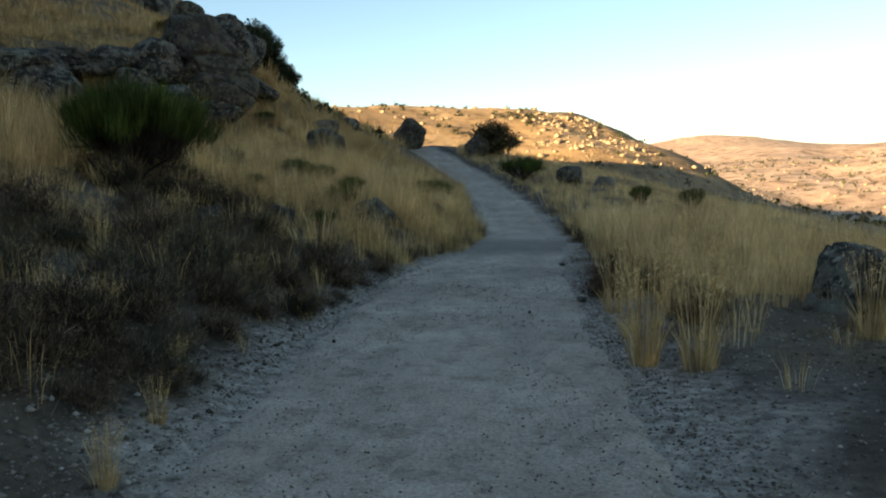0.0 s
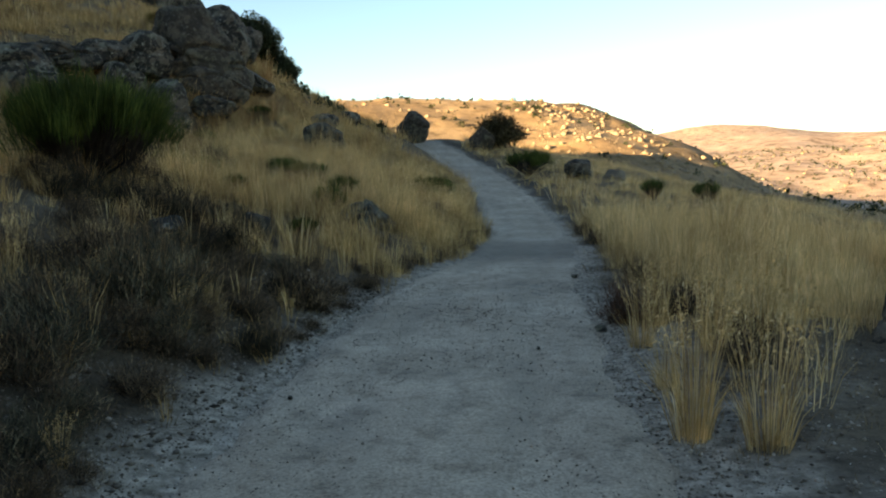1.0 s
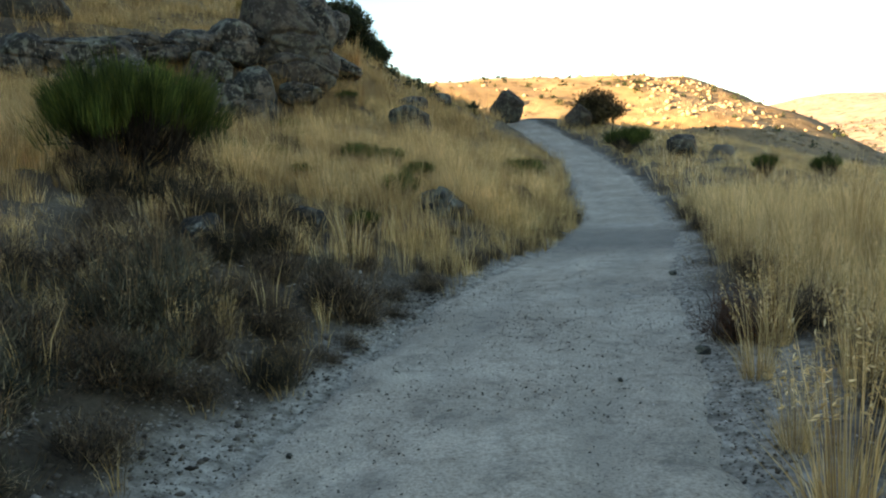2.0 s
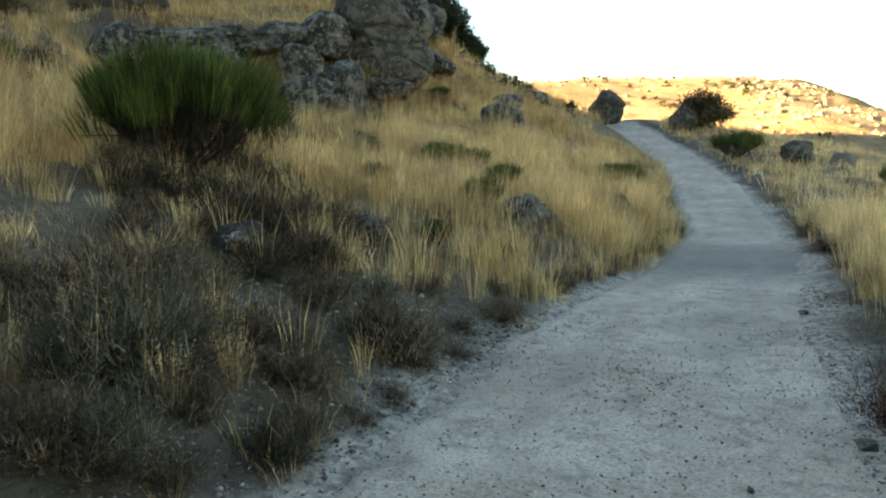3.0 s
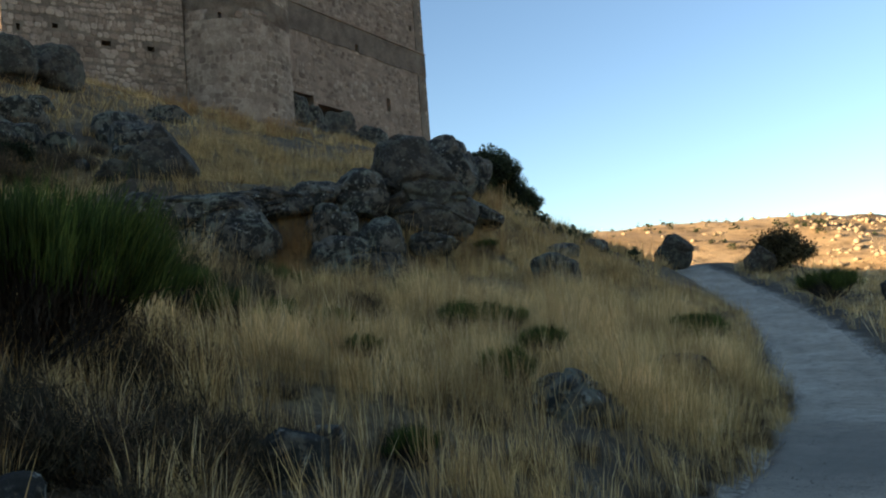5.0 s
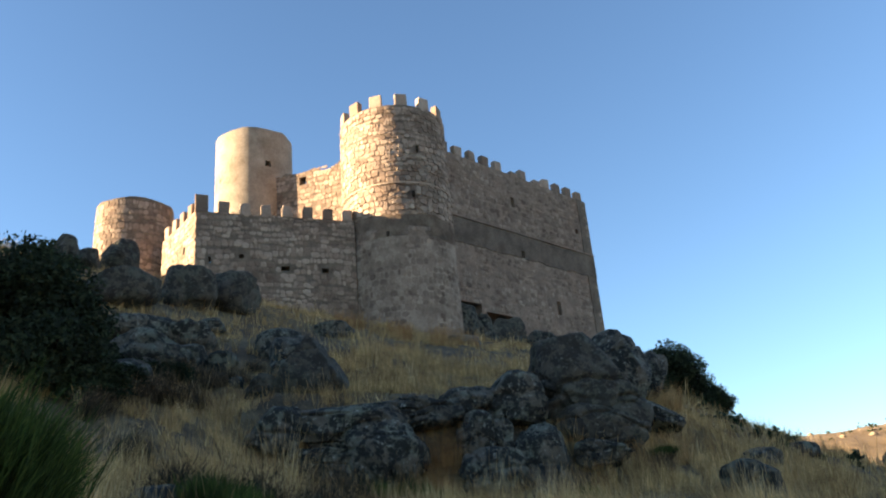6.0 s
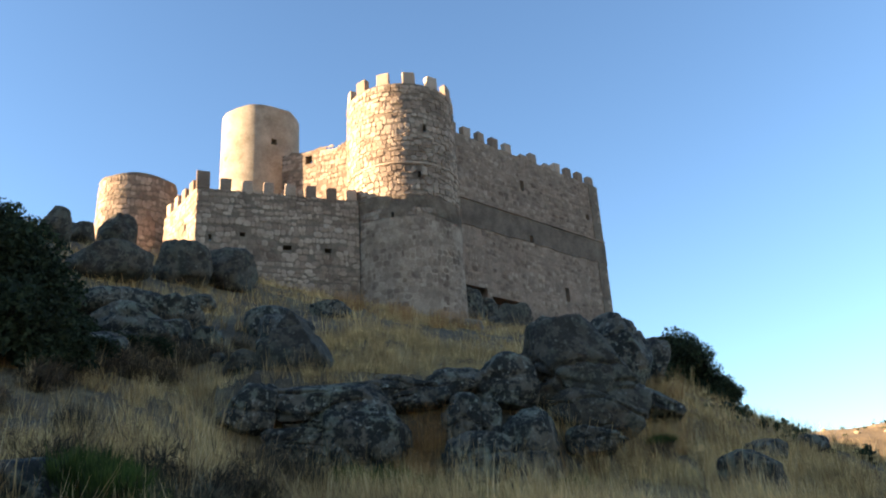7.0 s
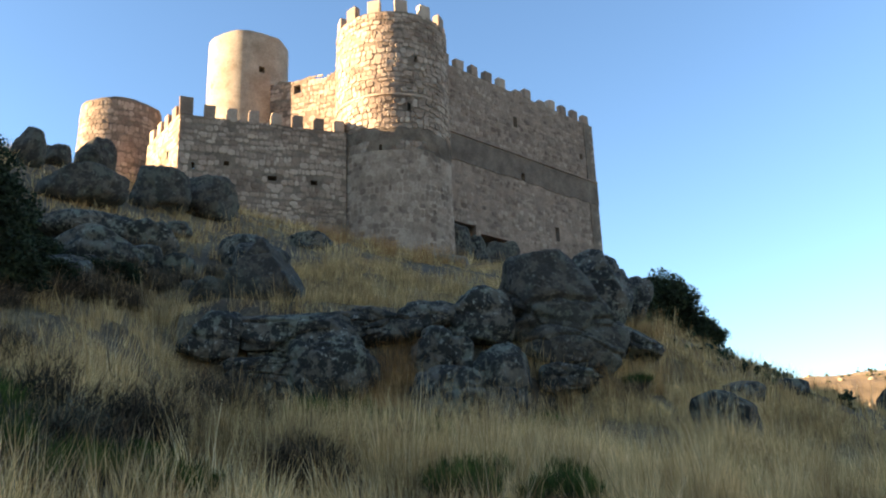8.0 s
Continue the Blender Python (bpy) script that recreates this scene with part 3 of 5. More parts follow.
block(218, -11.7, 41.5, 8.6, 2.8, 2.5, 2.2, tilt=24, cuts=6)
block(219, -11.6, 44.8, 8.7, 1.3, 1.5, 1.6, tilt=20)
block(220, -10.4, 40.5, 6.0, 2.5, 1.5, 1.9, tilt=18, planes=((0.3, -0.4, 0.85, 0.38),), cuts=7)
block(221, -13.4, 42.0, 8.3, 2.8, 2.6, 2.2, cuts=6, mat=SMOOTH_ROCK)
block(222, -14.9, 21.6, 3.75, 1.1, 1.1, 1.1)
block(223, -15.6, 21.1, 4.1, 0.9, 0.9, 0.9)
boulder(-26.08, 37.75, 10.62, 3.1, 2.92, "large rounded granite boulder in dry grass")
boulder(-27.7, 35.91, 9.9, 2.2, 1.7, OUT)
boulder(-27.52, 37.9, 11.8, 1.9, 2.0, OUT)
boulder(-30.61, 45.94, 14.6, 2.7, 1.4)
boulder(-29.05, 31.48, 10.56, 3.6, 1.9, OUT)
boulder(-25.95, 27.89, 8.6, 3.1, 1.9, OUT)
boulder(-30.15, 34.34, 12.1, 2.5, 2.0, OUT)
boulder(-31.44, 32.37, 12.2, 3.3, 1.8, OUT)
boulder(-28.4, 33.0, 10.7, 2.0, 1.3, OUT)
boulder(-27.0, 30.0, 9.3, 1.7, 1.2, OUT)
boulder(-37.57, 40.41, 18.2, 3.0, 2.4, BELOW)
boulder(-37.47, 43.89, 18.5, 3.3, 2.6, BELOW)
boulder(-37.41, 35.57, 17.0, 3.9, 1.8, BELOW)
boulder(-46.73, 41.86, 23.2, 2.0, 2.3, BELOW)
boulder(-42.46, 35.2, 20.65, 1.5, 1.8, BELOW)
boulder(-45.31, 38.34, 21.7, 2.0, 1.2, BELOW)
BED = "dark weathered bedrock under the castle wall"
block(231, -35.0, 68.6, 19.4, 2.0, 5.8, 1.6, 75, label=BED, rough=0.05)
block(232, -34.4, 70.2, 18.9, 1.5, 5.2, 1.6, 70, label=BED, rough=0.05)
block(233, -33.6, 73.4, 18.8, 4.6, 5.6, 1.6, 77, planes=((-0.5, -0.4, 0.8, 0.40),), label=BED, mat=SMOOTH_ROCK)
block(234, -33.3, 69.0, 18.0, 1.6, 2.6, 1.4, 60, label=BED)
boulder(-29.87, 59.17, 16.04, 2.4, 1.2, "pale flat stone in dry grass")
boulder(-29.8, 72.5, 17.6, 3.0, 3.4, "dark weathered bedrock under the castle wall")
boulder(-29.4, 78.5, 17.8, 3.4, 3.8, "dark weathered bedrock under the castle wall")
boulder(-29.2, 85.5, 18.2, 3.8, 4.0, "dark weathered bedrock under the castle wall")
boulder(-5.7, 34.81, 3.0, 1.5, 1.25, "dark lichened boulder in straw grass")
boulder(-7.15, 42.18, 4.2, 1.5, 0.6, "low dark rock in straw grass")
boulder(-7.08, 50.39, 4.7, 1.8, 0.8, "low dark rock in straw grass")
boulder(-7.8, 16.6, 2.5, 0.8, 0.6, "dark lichened boulder in straw grass")
crumbs = np.random.default_rng(77)
for k in range(22):
    f = crumbs.random()
    x, y = -18.5 + 8.0 * f + crumbs.normal(0, 0.5), 28.4 + 6.0 * f + crumbs.normal(0, 0.5)
    w = crumbs.uniform(0.3, 0.8)
    boulder(x, y, land1(x, y) + 0.25 * w, w, w * 0.7, "small angular granite block of the outcrop")
for k in range(14):
    x, y = crumbs.uniform(-33, -24), crumbs.uniform(28, 38)
    w = crumbs.uniform(0.6, 1.5)
    boulder(x, y, land1(x, y) + 0.25 * w, w, w * 0.7, "small angular granite block of the outcrop")
NEAR = "grey lichened stone beside the track"
block(243, -1.62, 16.7, 0.55, 1.15, 0.95, 1.0, 20, planes=((0.7, -0.2, 0.7, 0.36), (-0.6, -0.2, 0.8, 0.40)), cuts=3, label="grey lichened boulder beside the track", square=2.5)
boulder(-2.76, 12.62, land1(-2.76, 12.62) + 0.12, 0.55, 0.4, NEAR, 0.8, "trackside stones")
boulder(-3.25, 10.75, land1(-3.25, 10.75) + 0.08, 0.45, 0.3, NEAR, 0.9, "trackside stones")
boulder(-0.95, 22.43, 0.50, 1.3, 0.5, NEAR, 0.7, "trackside stones")
boulder(-2.9, 13.4, land1(-2.9, 13.4) + 0.08, 0.4, 0.25, NEAR, 0.9, "trackside stones")
block(240, 4.55, 8.45, 0.08, 1.35, 1.15, 1.3, 10, planes=((-0.7, -0.2, 0.6, 0.32), (0.5, -0.2, 0.8, 0.40)), label="dark grey boulder in tall dry grass")
block(241, -3.9, 62.9, 5.0, 2.5, 2.0, 2.2, 0, planes=((-0.75, 0, 0.6, 0.36), (0.65, -0.1, 0.7, 0.42)), cuts=3, mat=SMOOTH_ROCK, label="dark rounded boulder at the crest of the track")
block(242, 1.3, 59.4, 3.7, 1.8, 1.7, 1.7, 0, planes=((-0.6, 0, 0.75, 0.36), (0.6, 0, 0.7, 0.38)), cuts=3, mat=SMOOTH_ROCK, label="dark rounded boulder beside a bush")
boulder(6.15, 43.8, 1.3, 1.35, 1.2, "small grey boulder in the bank", 0.9, "")
boulder(8.6, 46.4, 0.86, 1.2, 0.9, "pale small boulder in the bank", 0.9, "")


# ---- castle ----
CASTLE_AT = Vector((-40, 66, 20))
castle = tagged(new("castle"), "ruined granite castle with round towers and battlements on a hill", "castle")
castle.location = CASTLE_AT


def castle_part(name, me, mat, parent=None, label=""):
    ob = part_mesh(name, me, mat, parent or castle, label)
    ob.matrix_parent_inverse = Matrix.Translation(-CASTLE_AT) if parent is None else Matrix.Identity(4)
    return ob


def flat_map(a, b, thick):
    """Surface of a straight wall from a to b, whose outer face is on the right hand of that way."""
    a, b = Vector(a), Vector(b)
    d = (b - a).normalized()
    n = Vector((d.y, -d.x))

    def at(s, z, out):
        p = a + d * s + n * out
        return (p.x, p.y, z)
    return at, (b - a).length, thick


def round_map(x, y, r0, r1, z0, z1, thick, a0, a1):
    """Surface of a round tower, between two bearings in degrees, seen from outside; s runs to the right."""
    def at(s, z, out):
        r = r0 + (r1 - r0) * (z - z0) / (z1 - z0) + out
        a = radians(a0) + s / r0
        return (x + r * math.cos(a), y + r * math.sin(a), z)
    return at, radians(a1 - a0) * r0, thick


def shell(name, surface, z0, z1, holes=(), step=1.2, parent=None, label="", mat=None, both=False, ragged=0.0):
    """A wall of real thickness; holes (s0, s1, z0, z1) go through it."""
    at, length, thick = surface
    ss = sorted({0.0, length, *np.linspace(0, length, max(2, int(length / step) + 1)).tolist(), *[v for h in holes for v in h[:2]]})
    zs = sorted({z0, z1, *[v for h in holes for v in h[2:]]})
    verts, faces, ids = [], [], {}

    def v(i, j, back):
        key = (i, j, back)
        if key not in ids:
            ids[key] = len(verts)
            z = zs[j]
            if ragged and (j == len(zs) - 1 or j == 0 and both):
                z += ragged * float(vnoise(ss[i], 3.0, 1.1))
            verts.append(at(ss[i], z, -thick if back else 0.0))
        return ids[key]

    def solid(i, j):
        if not (0 <= i < len(ss) - 1 and 0 <= j < len(zs) - 1):
            return False
        cs, cz = (ss[i] + ss[i + 1]) / 2, (zs[j] + zs[j + 1]) / 2
        return not any(h[0] < cs < h[1] and h[2] < cz < h[3] for h in holes)
    for i in range(len(ss) - 1):
        for j in range(len(zs) - 1):
            if not solid(i, j):
                continue
            faces.append((v(i, j, 0), v(i + 1, j, 0), v(i + 1, j + 1, 0), v(i, j + 1, 0)))
            faces.append((v(i, j, 1), v(i, j + 1, 1), v(i + 1, j + 1, 1), v(i + 1, j, 1)))
            for (di, dj, p, q) in ((-1, 0, (i, j + 1), (i, j)), (1, 0, (i + 1, j), (i + 1, j + 1)), (0, -1, (i, j), (i + 1, j)), (0, 1, (i + 1, j + 1), (i, j + 1))):
                if not solid(i + di, j + dj):
                    faces.append((v(*p, 0), v(*q, 0), v(*q, 1), v(*p, 1))[::-1])
    me = mesh_of(name, verts, faces)
    me.shade_smooth()
    me.set_sharp_from_angle(angle=radians(35))
    return castle_part(name, me, mat or MORTAR, parent, label)


def stones_on(surface, z0, z1, holes=(), keep=lambda s, z: 1.0, seed=1, course=(0.32, 0.56), width=(0.3, 0.78), proud=0.035):
    """Irregular rubble courses over a wall: each stone's span, height and standing out."""
    at, length, thick = surface
    r = np.random.default_rng(seed)
    z, out = z0, []
    while z < z1 - 0.2:
        h = min(r.uniform(*course), z1 - z)
        s = -r.uniform(0, 0.3)
        while s < length:
            w = r.uniform(*width)
            a, b = max(s, 0), min(s + w, length)
            s += w
            if b - a < 0.18 or any(a < k[1] and b > k[0] and z < k[3] and z + h > k[2] for k in holes):
                continue
            if r.random() > keep((a + b) / 2, z + h / 2):
                continue
            lift = 0.2 * float(vnoise((a + b) / 2, z * 3.1, 0.9))
            if r.random() < 0.14 and b - a > 0.45:
                m = (a + b) / 2 + r.uniform(-0.08, 0.08)
                out.append((a, m, z + lift, z + h + lift, proud * r.uniform(0.3, 1.6)))
                a = m
            out.append((a, b, z + lift + r.uniform(-0.03, 0.03), z + h + lift + r.uniform(-0.03, 0.03), proud * r.uniform(0.3, 1.6)))
        z += h
    return out


def stone_block(at, a, b, z0, z1, p, r, g=0.02):
    """One rough stone: eight-cornered rings, worn towards its face."""
    w, h = b - a, z1 - z0
    cut = [r.uniform(0.12, 0.34) for k in range(8)]
    outline = [(a + g + cut[0] * w, z0 + g), (b - g - cut[1] * w, z0 + g), (b - g, z0 + g + cut[2] * h), (b - g, z1 - g - cut[3] * h),
               (b - g - cut[4] * w, z1 - g), (a + g + cut[5] * w, z1 - g), (a + g, z1 - g - cut[6] * h), (a + g, z0 + g + cut[7] * h)]
    cs, cz = (a + b) / 2, (z0 + z1) / 2
    ring = lambda f, out: [Vector(at(cs + (s - cs) * f, cz + (z - cz) * f, out)) for s, z in outline]
    vs = ring(1.0, -0.05) + ring(1.0, p * 0.45) + ring(0.84, p)
    fs = [(k, (k + 1) % 8, 8 + (k + 1) % 8, 8 + k) for k in range(8)] + [(8 + k, 8 + (k + 1) % 8, 16 + (k + 1) % 8, 16 + k) for k in range(8)] + [tuple(range(16, 24))]
    return vs, fs


def stonework(name, surface, stones, parent, seed=3, joint=0.02, mat=None):
    """All the stones of one wall in one mesh."""
    r = np.random.default_rng(seed)
    verts, faces = [], []
    for a, b, z0, z1, p in stones:
        vs, fs = stone_block(surface[0], a, b, z0, z1, p, r, joint)
        n = len(verts)
        verts += vs
        faces += [tuple(n + k for k in f) for f in fs]
    ob = castle_part(name, mesh_of(name, verts, faces), mat or STONE_SET, parent)
    return tagged(ob, kind="stuff")


def single_stones(surface, stones, parent, seed=4):
    r = np.random.default_rng(seed)
    for a, b, z0, z1, p in stones:
        vs, fs = stone_block(surface[0], a, b, z0, z1, p, r)
        c = sum(vs, Vector()) / len(vs)
        ob = castle_part("stone", mesh_of("stone", [v - c for v in vs], fs), STONE, parent)
        ob.location = c


def merlon(surface, s0, s1, z0, z1, label=""):
    at, length, thick = surface
    t = min(thick, 0.6)
    r = np.random.default_rng(int(abs(s0) * 977 + z0 * 31))
    j = lambda: r.uniform(-0.05, 0.05)
    verts = [at(s + j() * (k > 1), z0 if k < 2 else z1 + j(), o + j() * (k > 1)) for o in (0.02, -t) for k, s in ((0, s0), (1, s1), (2, s1), (3, s0))]
    faces = [(0, 1, 2, 3), (5, 4, 7, 6), (1, 5, 6, 2), (4, 0, 3, 7), (3, 2, 6, 7), (0, 4, 5, 1)]
    bm = bmesh.new()
    vs = [bm.verts.new(v) for v in verts]
    for f in faces:
        bm.faces.new([vs[k] for k in f])
    bmesh.ops.bevel(bm, geom=bm.edges[:], offset=0.06, segments=1, affect='EDGES')
    me = bpy.data.meshes.new("merlon")
    bm.to_mesh(me)
    bm.free()
    return castle_part("merlon", me, STONE, None, label)


def battlement(surface, z0, high, wide, gap, first=0.4, drop=()):
    s, k = first, 0
    while s + wide < surface[1]:
        if k not in drop:
            merlon(surface, s, s + wide, z0, z0 + high)
        s += wide + gap
        k += 1


# the great corner tower
tower_s = round_map(-39.2, 64.85, 5.12, 4.9, 15, 39.75, 1.4, -190, 170)
t_at = lambda deg: (deg + 190) / 180 * math.pi * 5.12
slits = [(t_at(-38), t_at(-38) + 0.25, 30.6, 31.2), (t_at(-30), t_at(-30) + 0.25, 35.1, 35.7), (t_at(-66), t_at(-66) + 0.25, 27.0, 27.5)]
tower_wall = shell("tower_wall", tower_s, 29.0, 39.75, slits, 0.35, label="great round tower, sunlit on one side")
tower_foot = shell("tower_wall", tower_s, 15, 29.0, slits, 0.35, label="rubble lower half of the tower in pale mortar", mat=LIME)
patchy = lambda s, z: (0.97 * (fbm(s, z, 3.4, 2) > -0.2)) if 19 < z < 27.8 else 0.04
tower_stones = stones_on(tower_s, 29.0, 39.7, slits, lambda s, z: 1.0, 11, (0.34, 0.56), (0.36, 0.8), 0.05)
foot_stones = stones_on(tower_s, 18, 28.8, slits, patchy, 12, (0.36, 0.6), (0.36, 0.78), 0.02)
stonework("stonework", tower_s, foot_stones, tower_foot, 5, 0.032, RUBBLE)
single = [st for st in tower_stones if t_at(-118) < st[0] < t_at(-42) and st[2] > 29.5][:290]
chosen = set(single)
single_stones(tower_s, single, tower_wall)
stonework("stonework", tower_s, [st for st in tower_stones if st not in chosen], tower_wall)
for k in range(13):
    s = k * tower_s[1] / 13
    merlon(tower_s, s + 0.2, s + 1.42, 39.7, 40.95)
ring_s = round_map(-39.2, 64.85, 5.08, 5.08, 31, 33.4, 0.3, -170, 80)
shell("string_course", ring_s, 31.9, 32.05, (), 0.8, label="thin stone moulding round the tower", mat=STONE)
def deck(name, x, y, r, z):
    bm = bmesh.new()
    bmesh.ops.create_cone(bm, cap_ends=True, segments=40, radius1=r, radius2=r, depth=0.4, matrix=Matrix.Translation((x, y, z)))
    me = bpy.data.meshes.new(name)
    bm.to_mesh(me)
    bm.free()
    return castle_part(name, me, STONE)


deck("tower_roof", -39.2, 64.85, 4.2, 38.6)

# the keep and the small round tower behind
keep_s = round_map(-56, 63, 4.0, 3.92, 18, 43.8, 1.0, -190, 170)
k_at = lambda deg: (deg + 190) / 180 * math.pi * 4.0
keep_holes = [(k_at(-27), k_at(-27) + 0.6, 39.5, 40.15)]
keep_wall = shell("keep_wall", keep_s, 18, 43.8, keep_holes, 0.3, label="plastered round keep with one small window", mat=PLASTER, ragged=0.14)
stonework("stonework", keep_s, stones_on(keep_s, 22, 39.4, keep_holes, lambda s, z: 0.85 * (fbm(s, z * 2, 3.0, 2) > 0.3), 21, proud=0.012), keep_wall, 3, 0.03, RUBBLE)
deck("keep_roof", -56, 63, 3.2, 42.2)
small_s = round_map(-60, 52, 3.5, 3.38, 22, 33.9, 0.9, -190, 170)
small_wall = shell("small_tower_wall", small_s, 22, 33.9, (), 0.3, label="low round tower with a level top", ragged=0.12)
stonework("stonework", small_s, stones_on(small_s, 24, 33.8, (), lambda s, z: 0.95, 23), small_wall)
deck("small_tower_roof", -60, 52, 2.8, 33.0)

# the outwork below the tower
A, J, B = (-47.8, 49.1), (-40.2, 59.8), (-55.0, 51.4)
front_s = flat_map(A, J, 1.2)
front_holes = [(3.4, 3.8, 25.3, 25.65), (6.8, 7.5, 24.4, 24.8), (10.2, 10.75, 24.35, 24.75), (1.0, 1.25, 24.8, 25.3)]
front_wall = shell("outwork_wall", front_s, 16, 29.2, front_holes, label="shaded outwork wall with small gun slits")
stonework("stonework", front_s, stones_on(front_s, 17, 29.15, front_holes, lambda s, z: 0.97, 31), front_wall)
merlon(front_s, -0.1, 0.95, 29.2, 30.75)
battlement(front_s, 29.2, 1.05, 0.85, 0.88, 1.75)
side_s = flat_map(B, A, 1.2)
side_holes = [(5.0, 5.4, 26.3, 26.9)]
side_wall = shell("outwork_wall", side_s, 18, 29.2, side_holes, label="sunlit short side of the outwork")
stonework("stonework", side_s, stones_on(side_s, 19, 29.15, side_holes, lambda s, z: 0.97, 32), side_wall)
battlement(side_s, 29.2, 1.1, 0.85, 0.9, 0.5)
back_s = flat_map((-59.0, 58.0), B, 1.2)
back_wall = shell("outwork_wall", back_s, 20, 28.6)
stonework("stonework", back_s, stones_on(back_s, 21, 28.5, (), lambda s, z: 0.95, 33), back_wall)
battlement(back_s, 28.6, 1.0, 0.85, 0.9, 0.6)

# the long curtain wall
curtain_s = flat_map((-35.6, 66.6), (-30.6, 89.1), 1.6)
cur_holes = [(1.0, 4.2, 14, 22.6), (4.8, 9.6, 14, 22.0), (10.1, 10.65, 33.8, 34.9), (10.7, 11.2, 28.35, 29.15), (20.4, 20.9, 33.1, 33.7), (15.4, 16.0, 23.2, 24.6)]
curtain_wall = shell("curtain_wall", curtain_s, 14, 37.5, cur_holes, label="long curtain wall with weathered lower plaster", mat=RENDER)
cover = lambda s, z: 0.7 + 0.28 * (fbm(s, z, 2.6, 2) > -0.3) if z > 31 else (0.05 if z > 28.3 else 0.35 + 0.6 * (fbm(s, z, 2.5, 2) > 0.0))
stonework("stonework", curtain_s, stones_on(curtain_s, 15, 37.45, cur_holes, cover, 41, proud=0.03), curtain_wall, 3, 0.03, RUBBLE)
at_ = curtain_s[0]
shell("plaster_band", (lambda s, z, o: at_(s, z, o + 0.075), curtain_s[1], 0.06), 28.6, 30.85, [h for h in cur_holes if h[2] < 30 and h[3] > 28], label="dark weathered plaster band", mat=DARK_PLASTER, step=0.15, both=True, ragged=0.12)
shell("ledge", (lambda s, z, o: at_(s, z, o + 0.16), curtain_s[1], 0.2), 30.85, 31.0, label="thin stone ledge along the wall", mat=STONE)
battlement(curtain_s, 37.5, 1.05, 0.95, 0.95, 0.7, (5, 7))
merlon(curtain_s, 10.6, 11.7, 37.45, 37.95, "crumbled merlon")
merlon(curtain_s, 14.2, 15.3, 37.45, 38.0, "crumbled merlon")
end_s = flat_map((-30.6, 89.1), (-48, 92), 1.6)
shell("curtain_wall", end_s, 14, 37.5)
rear_s = flat_map((-48, 92), (-59, 66), 1.6)
shell("curtain_wall", rear_s, 14, 34.0)

# the broken inner wall between keep and tower
inner_s = flat_map((-53.5, 62.0), (-42.5, 65.0), 1.2)
inner_holes = [(4.0, 4.75, 37.0, 37.85)]
inner_wall = shell("inner_wall", inner_s, 18, 38.7, inner_holes, 0.8, label="broken inner wall with a square window", ragged=0.9)
stonework("stonework", inner_s, stones_on(inner_s, 26, 38.4, inner_holes, lambda s, z: 0.95, 51), inner_wall)


# ---- plants ----
def blades_mesh(name, base, tip, width, bend, r, rows_=3):
    """Tapering blades from base to tip points, of two or three rows each."""
    n = len(base)
    axis = tip - base
    turn = r.uniform(0, 2 * np.pi, n)
    flat = np.stack([np.cos(turn), np.sin(turn), np.zeros(n)], 1)
    mid = base + axis * np.array([0.36, 0.36, 0.58])
    rows = [base, mid, tip] if rows_ == 3 else [base, tip]
    ws = [0.8, 1.0, 0.18] if rows_ == 3 else [1.0, 0.25]
    verts = np.empty((n, 2 * rows_, 3))
    for k in range(rows_):
        verts[:, 2 * k] = rows[k] - flat * (width * ws[k] / 2)[:, None]
        verts[:, 2 * k + 1] = rows[k] + flat * (width * ws[k] / 2)[:, None]
    b = np.arange(n)[:, None] * (2 * rows_)
    quads = np.concatenate([b + np.array([[2 * k, 2 * k + 1, 2 * k + 3, 2 * k + 2]]) for k in range(rows_ - 1)], 1).reshape(-1, 4)
    return quads_mesh(name, verts.reshape(-1, 3), quads)


def tufts(cx, cy, r, per, spread, high, width, lean=0.35, zoff=-0.03):
    """Blades for many tufts at once: returns base, tip, width arrays."""
    n = len(cx)
    k = np.repeat(np.arange(n), per)
    ang = r.uniform(0, 2 * np.pi, len(k))
    rad = spread[k] * np.sqrt(r.random(len(k)))
    bx, by = cx[k] + rad * np.cos(ang), cy[k] + rad * np.sin(ang)
    h = high[k] * r.uniform(0.55, 1.15, len(k))
    out = lean * h * r.random(len(k)) + 0.4 * rad
    tx, ty = bx + out * np.cos(ang) + 0.08 * h * r.normal(size=len(k)), by + out * np.sin(ang) + 0.08 * h * r.normal(size=len(k))
    z = land(bx, by) + zoff
    return np.stack([bx, by, z], 1), np.stack([tx, ty, z + h], 1), width[k] * r.uniform(0.6, 1.4, len(k))


def field(n, x0, x1, y0, y1, density, r):
    x, y = r.uniform(x0, x1, n), r.uniform(y0, y1, n)
    ok = r.random(n) < density(x, y)
    return x[ok], y[ok]


def rocky(x, y):
    """Where the outcrop leaves little room for grass."""
    ahead, along = 0.68 * (x + 16.5) - 0.73 * (y - 31.2), 0.73 * (x + 16.5) + 0.68 * (y - 31.2)
    return sstep(-2.2, -1.2, ahead) * sstep(2.6, 1.2, ahead) * sstep(-5, -3, along) * sstep(8, 6, along)


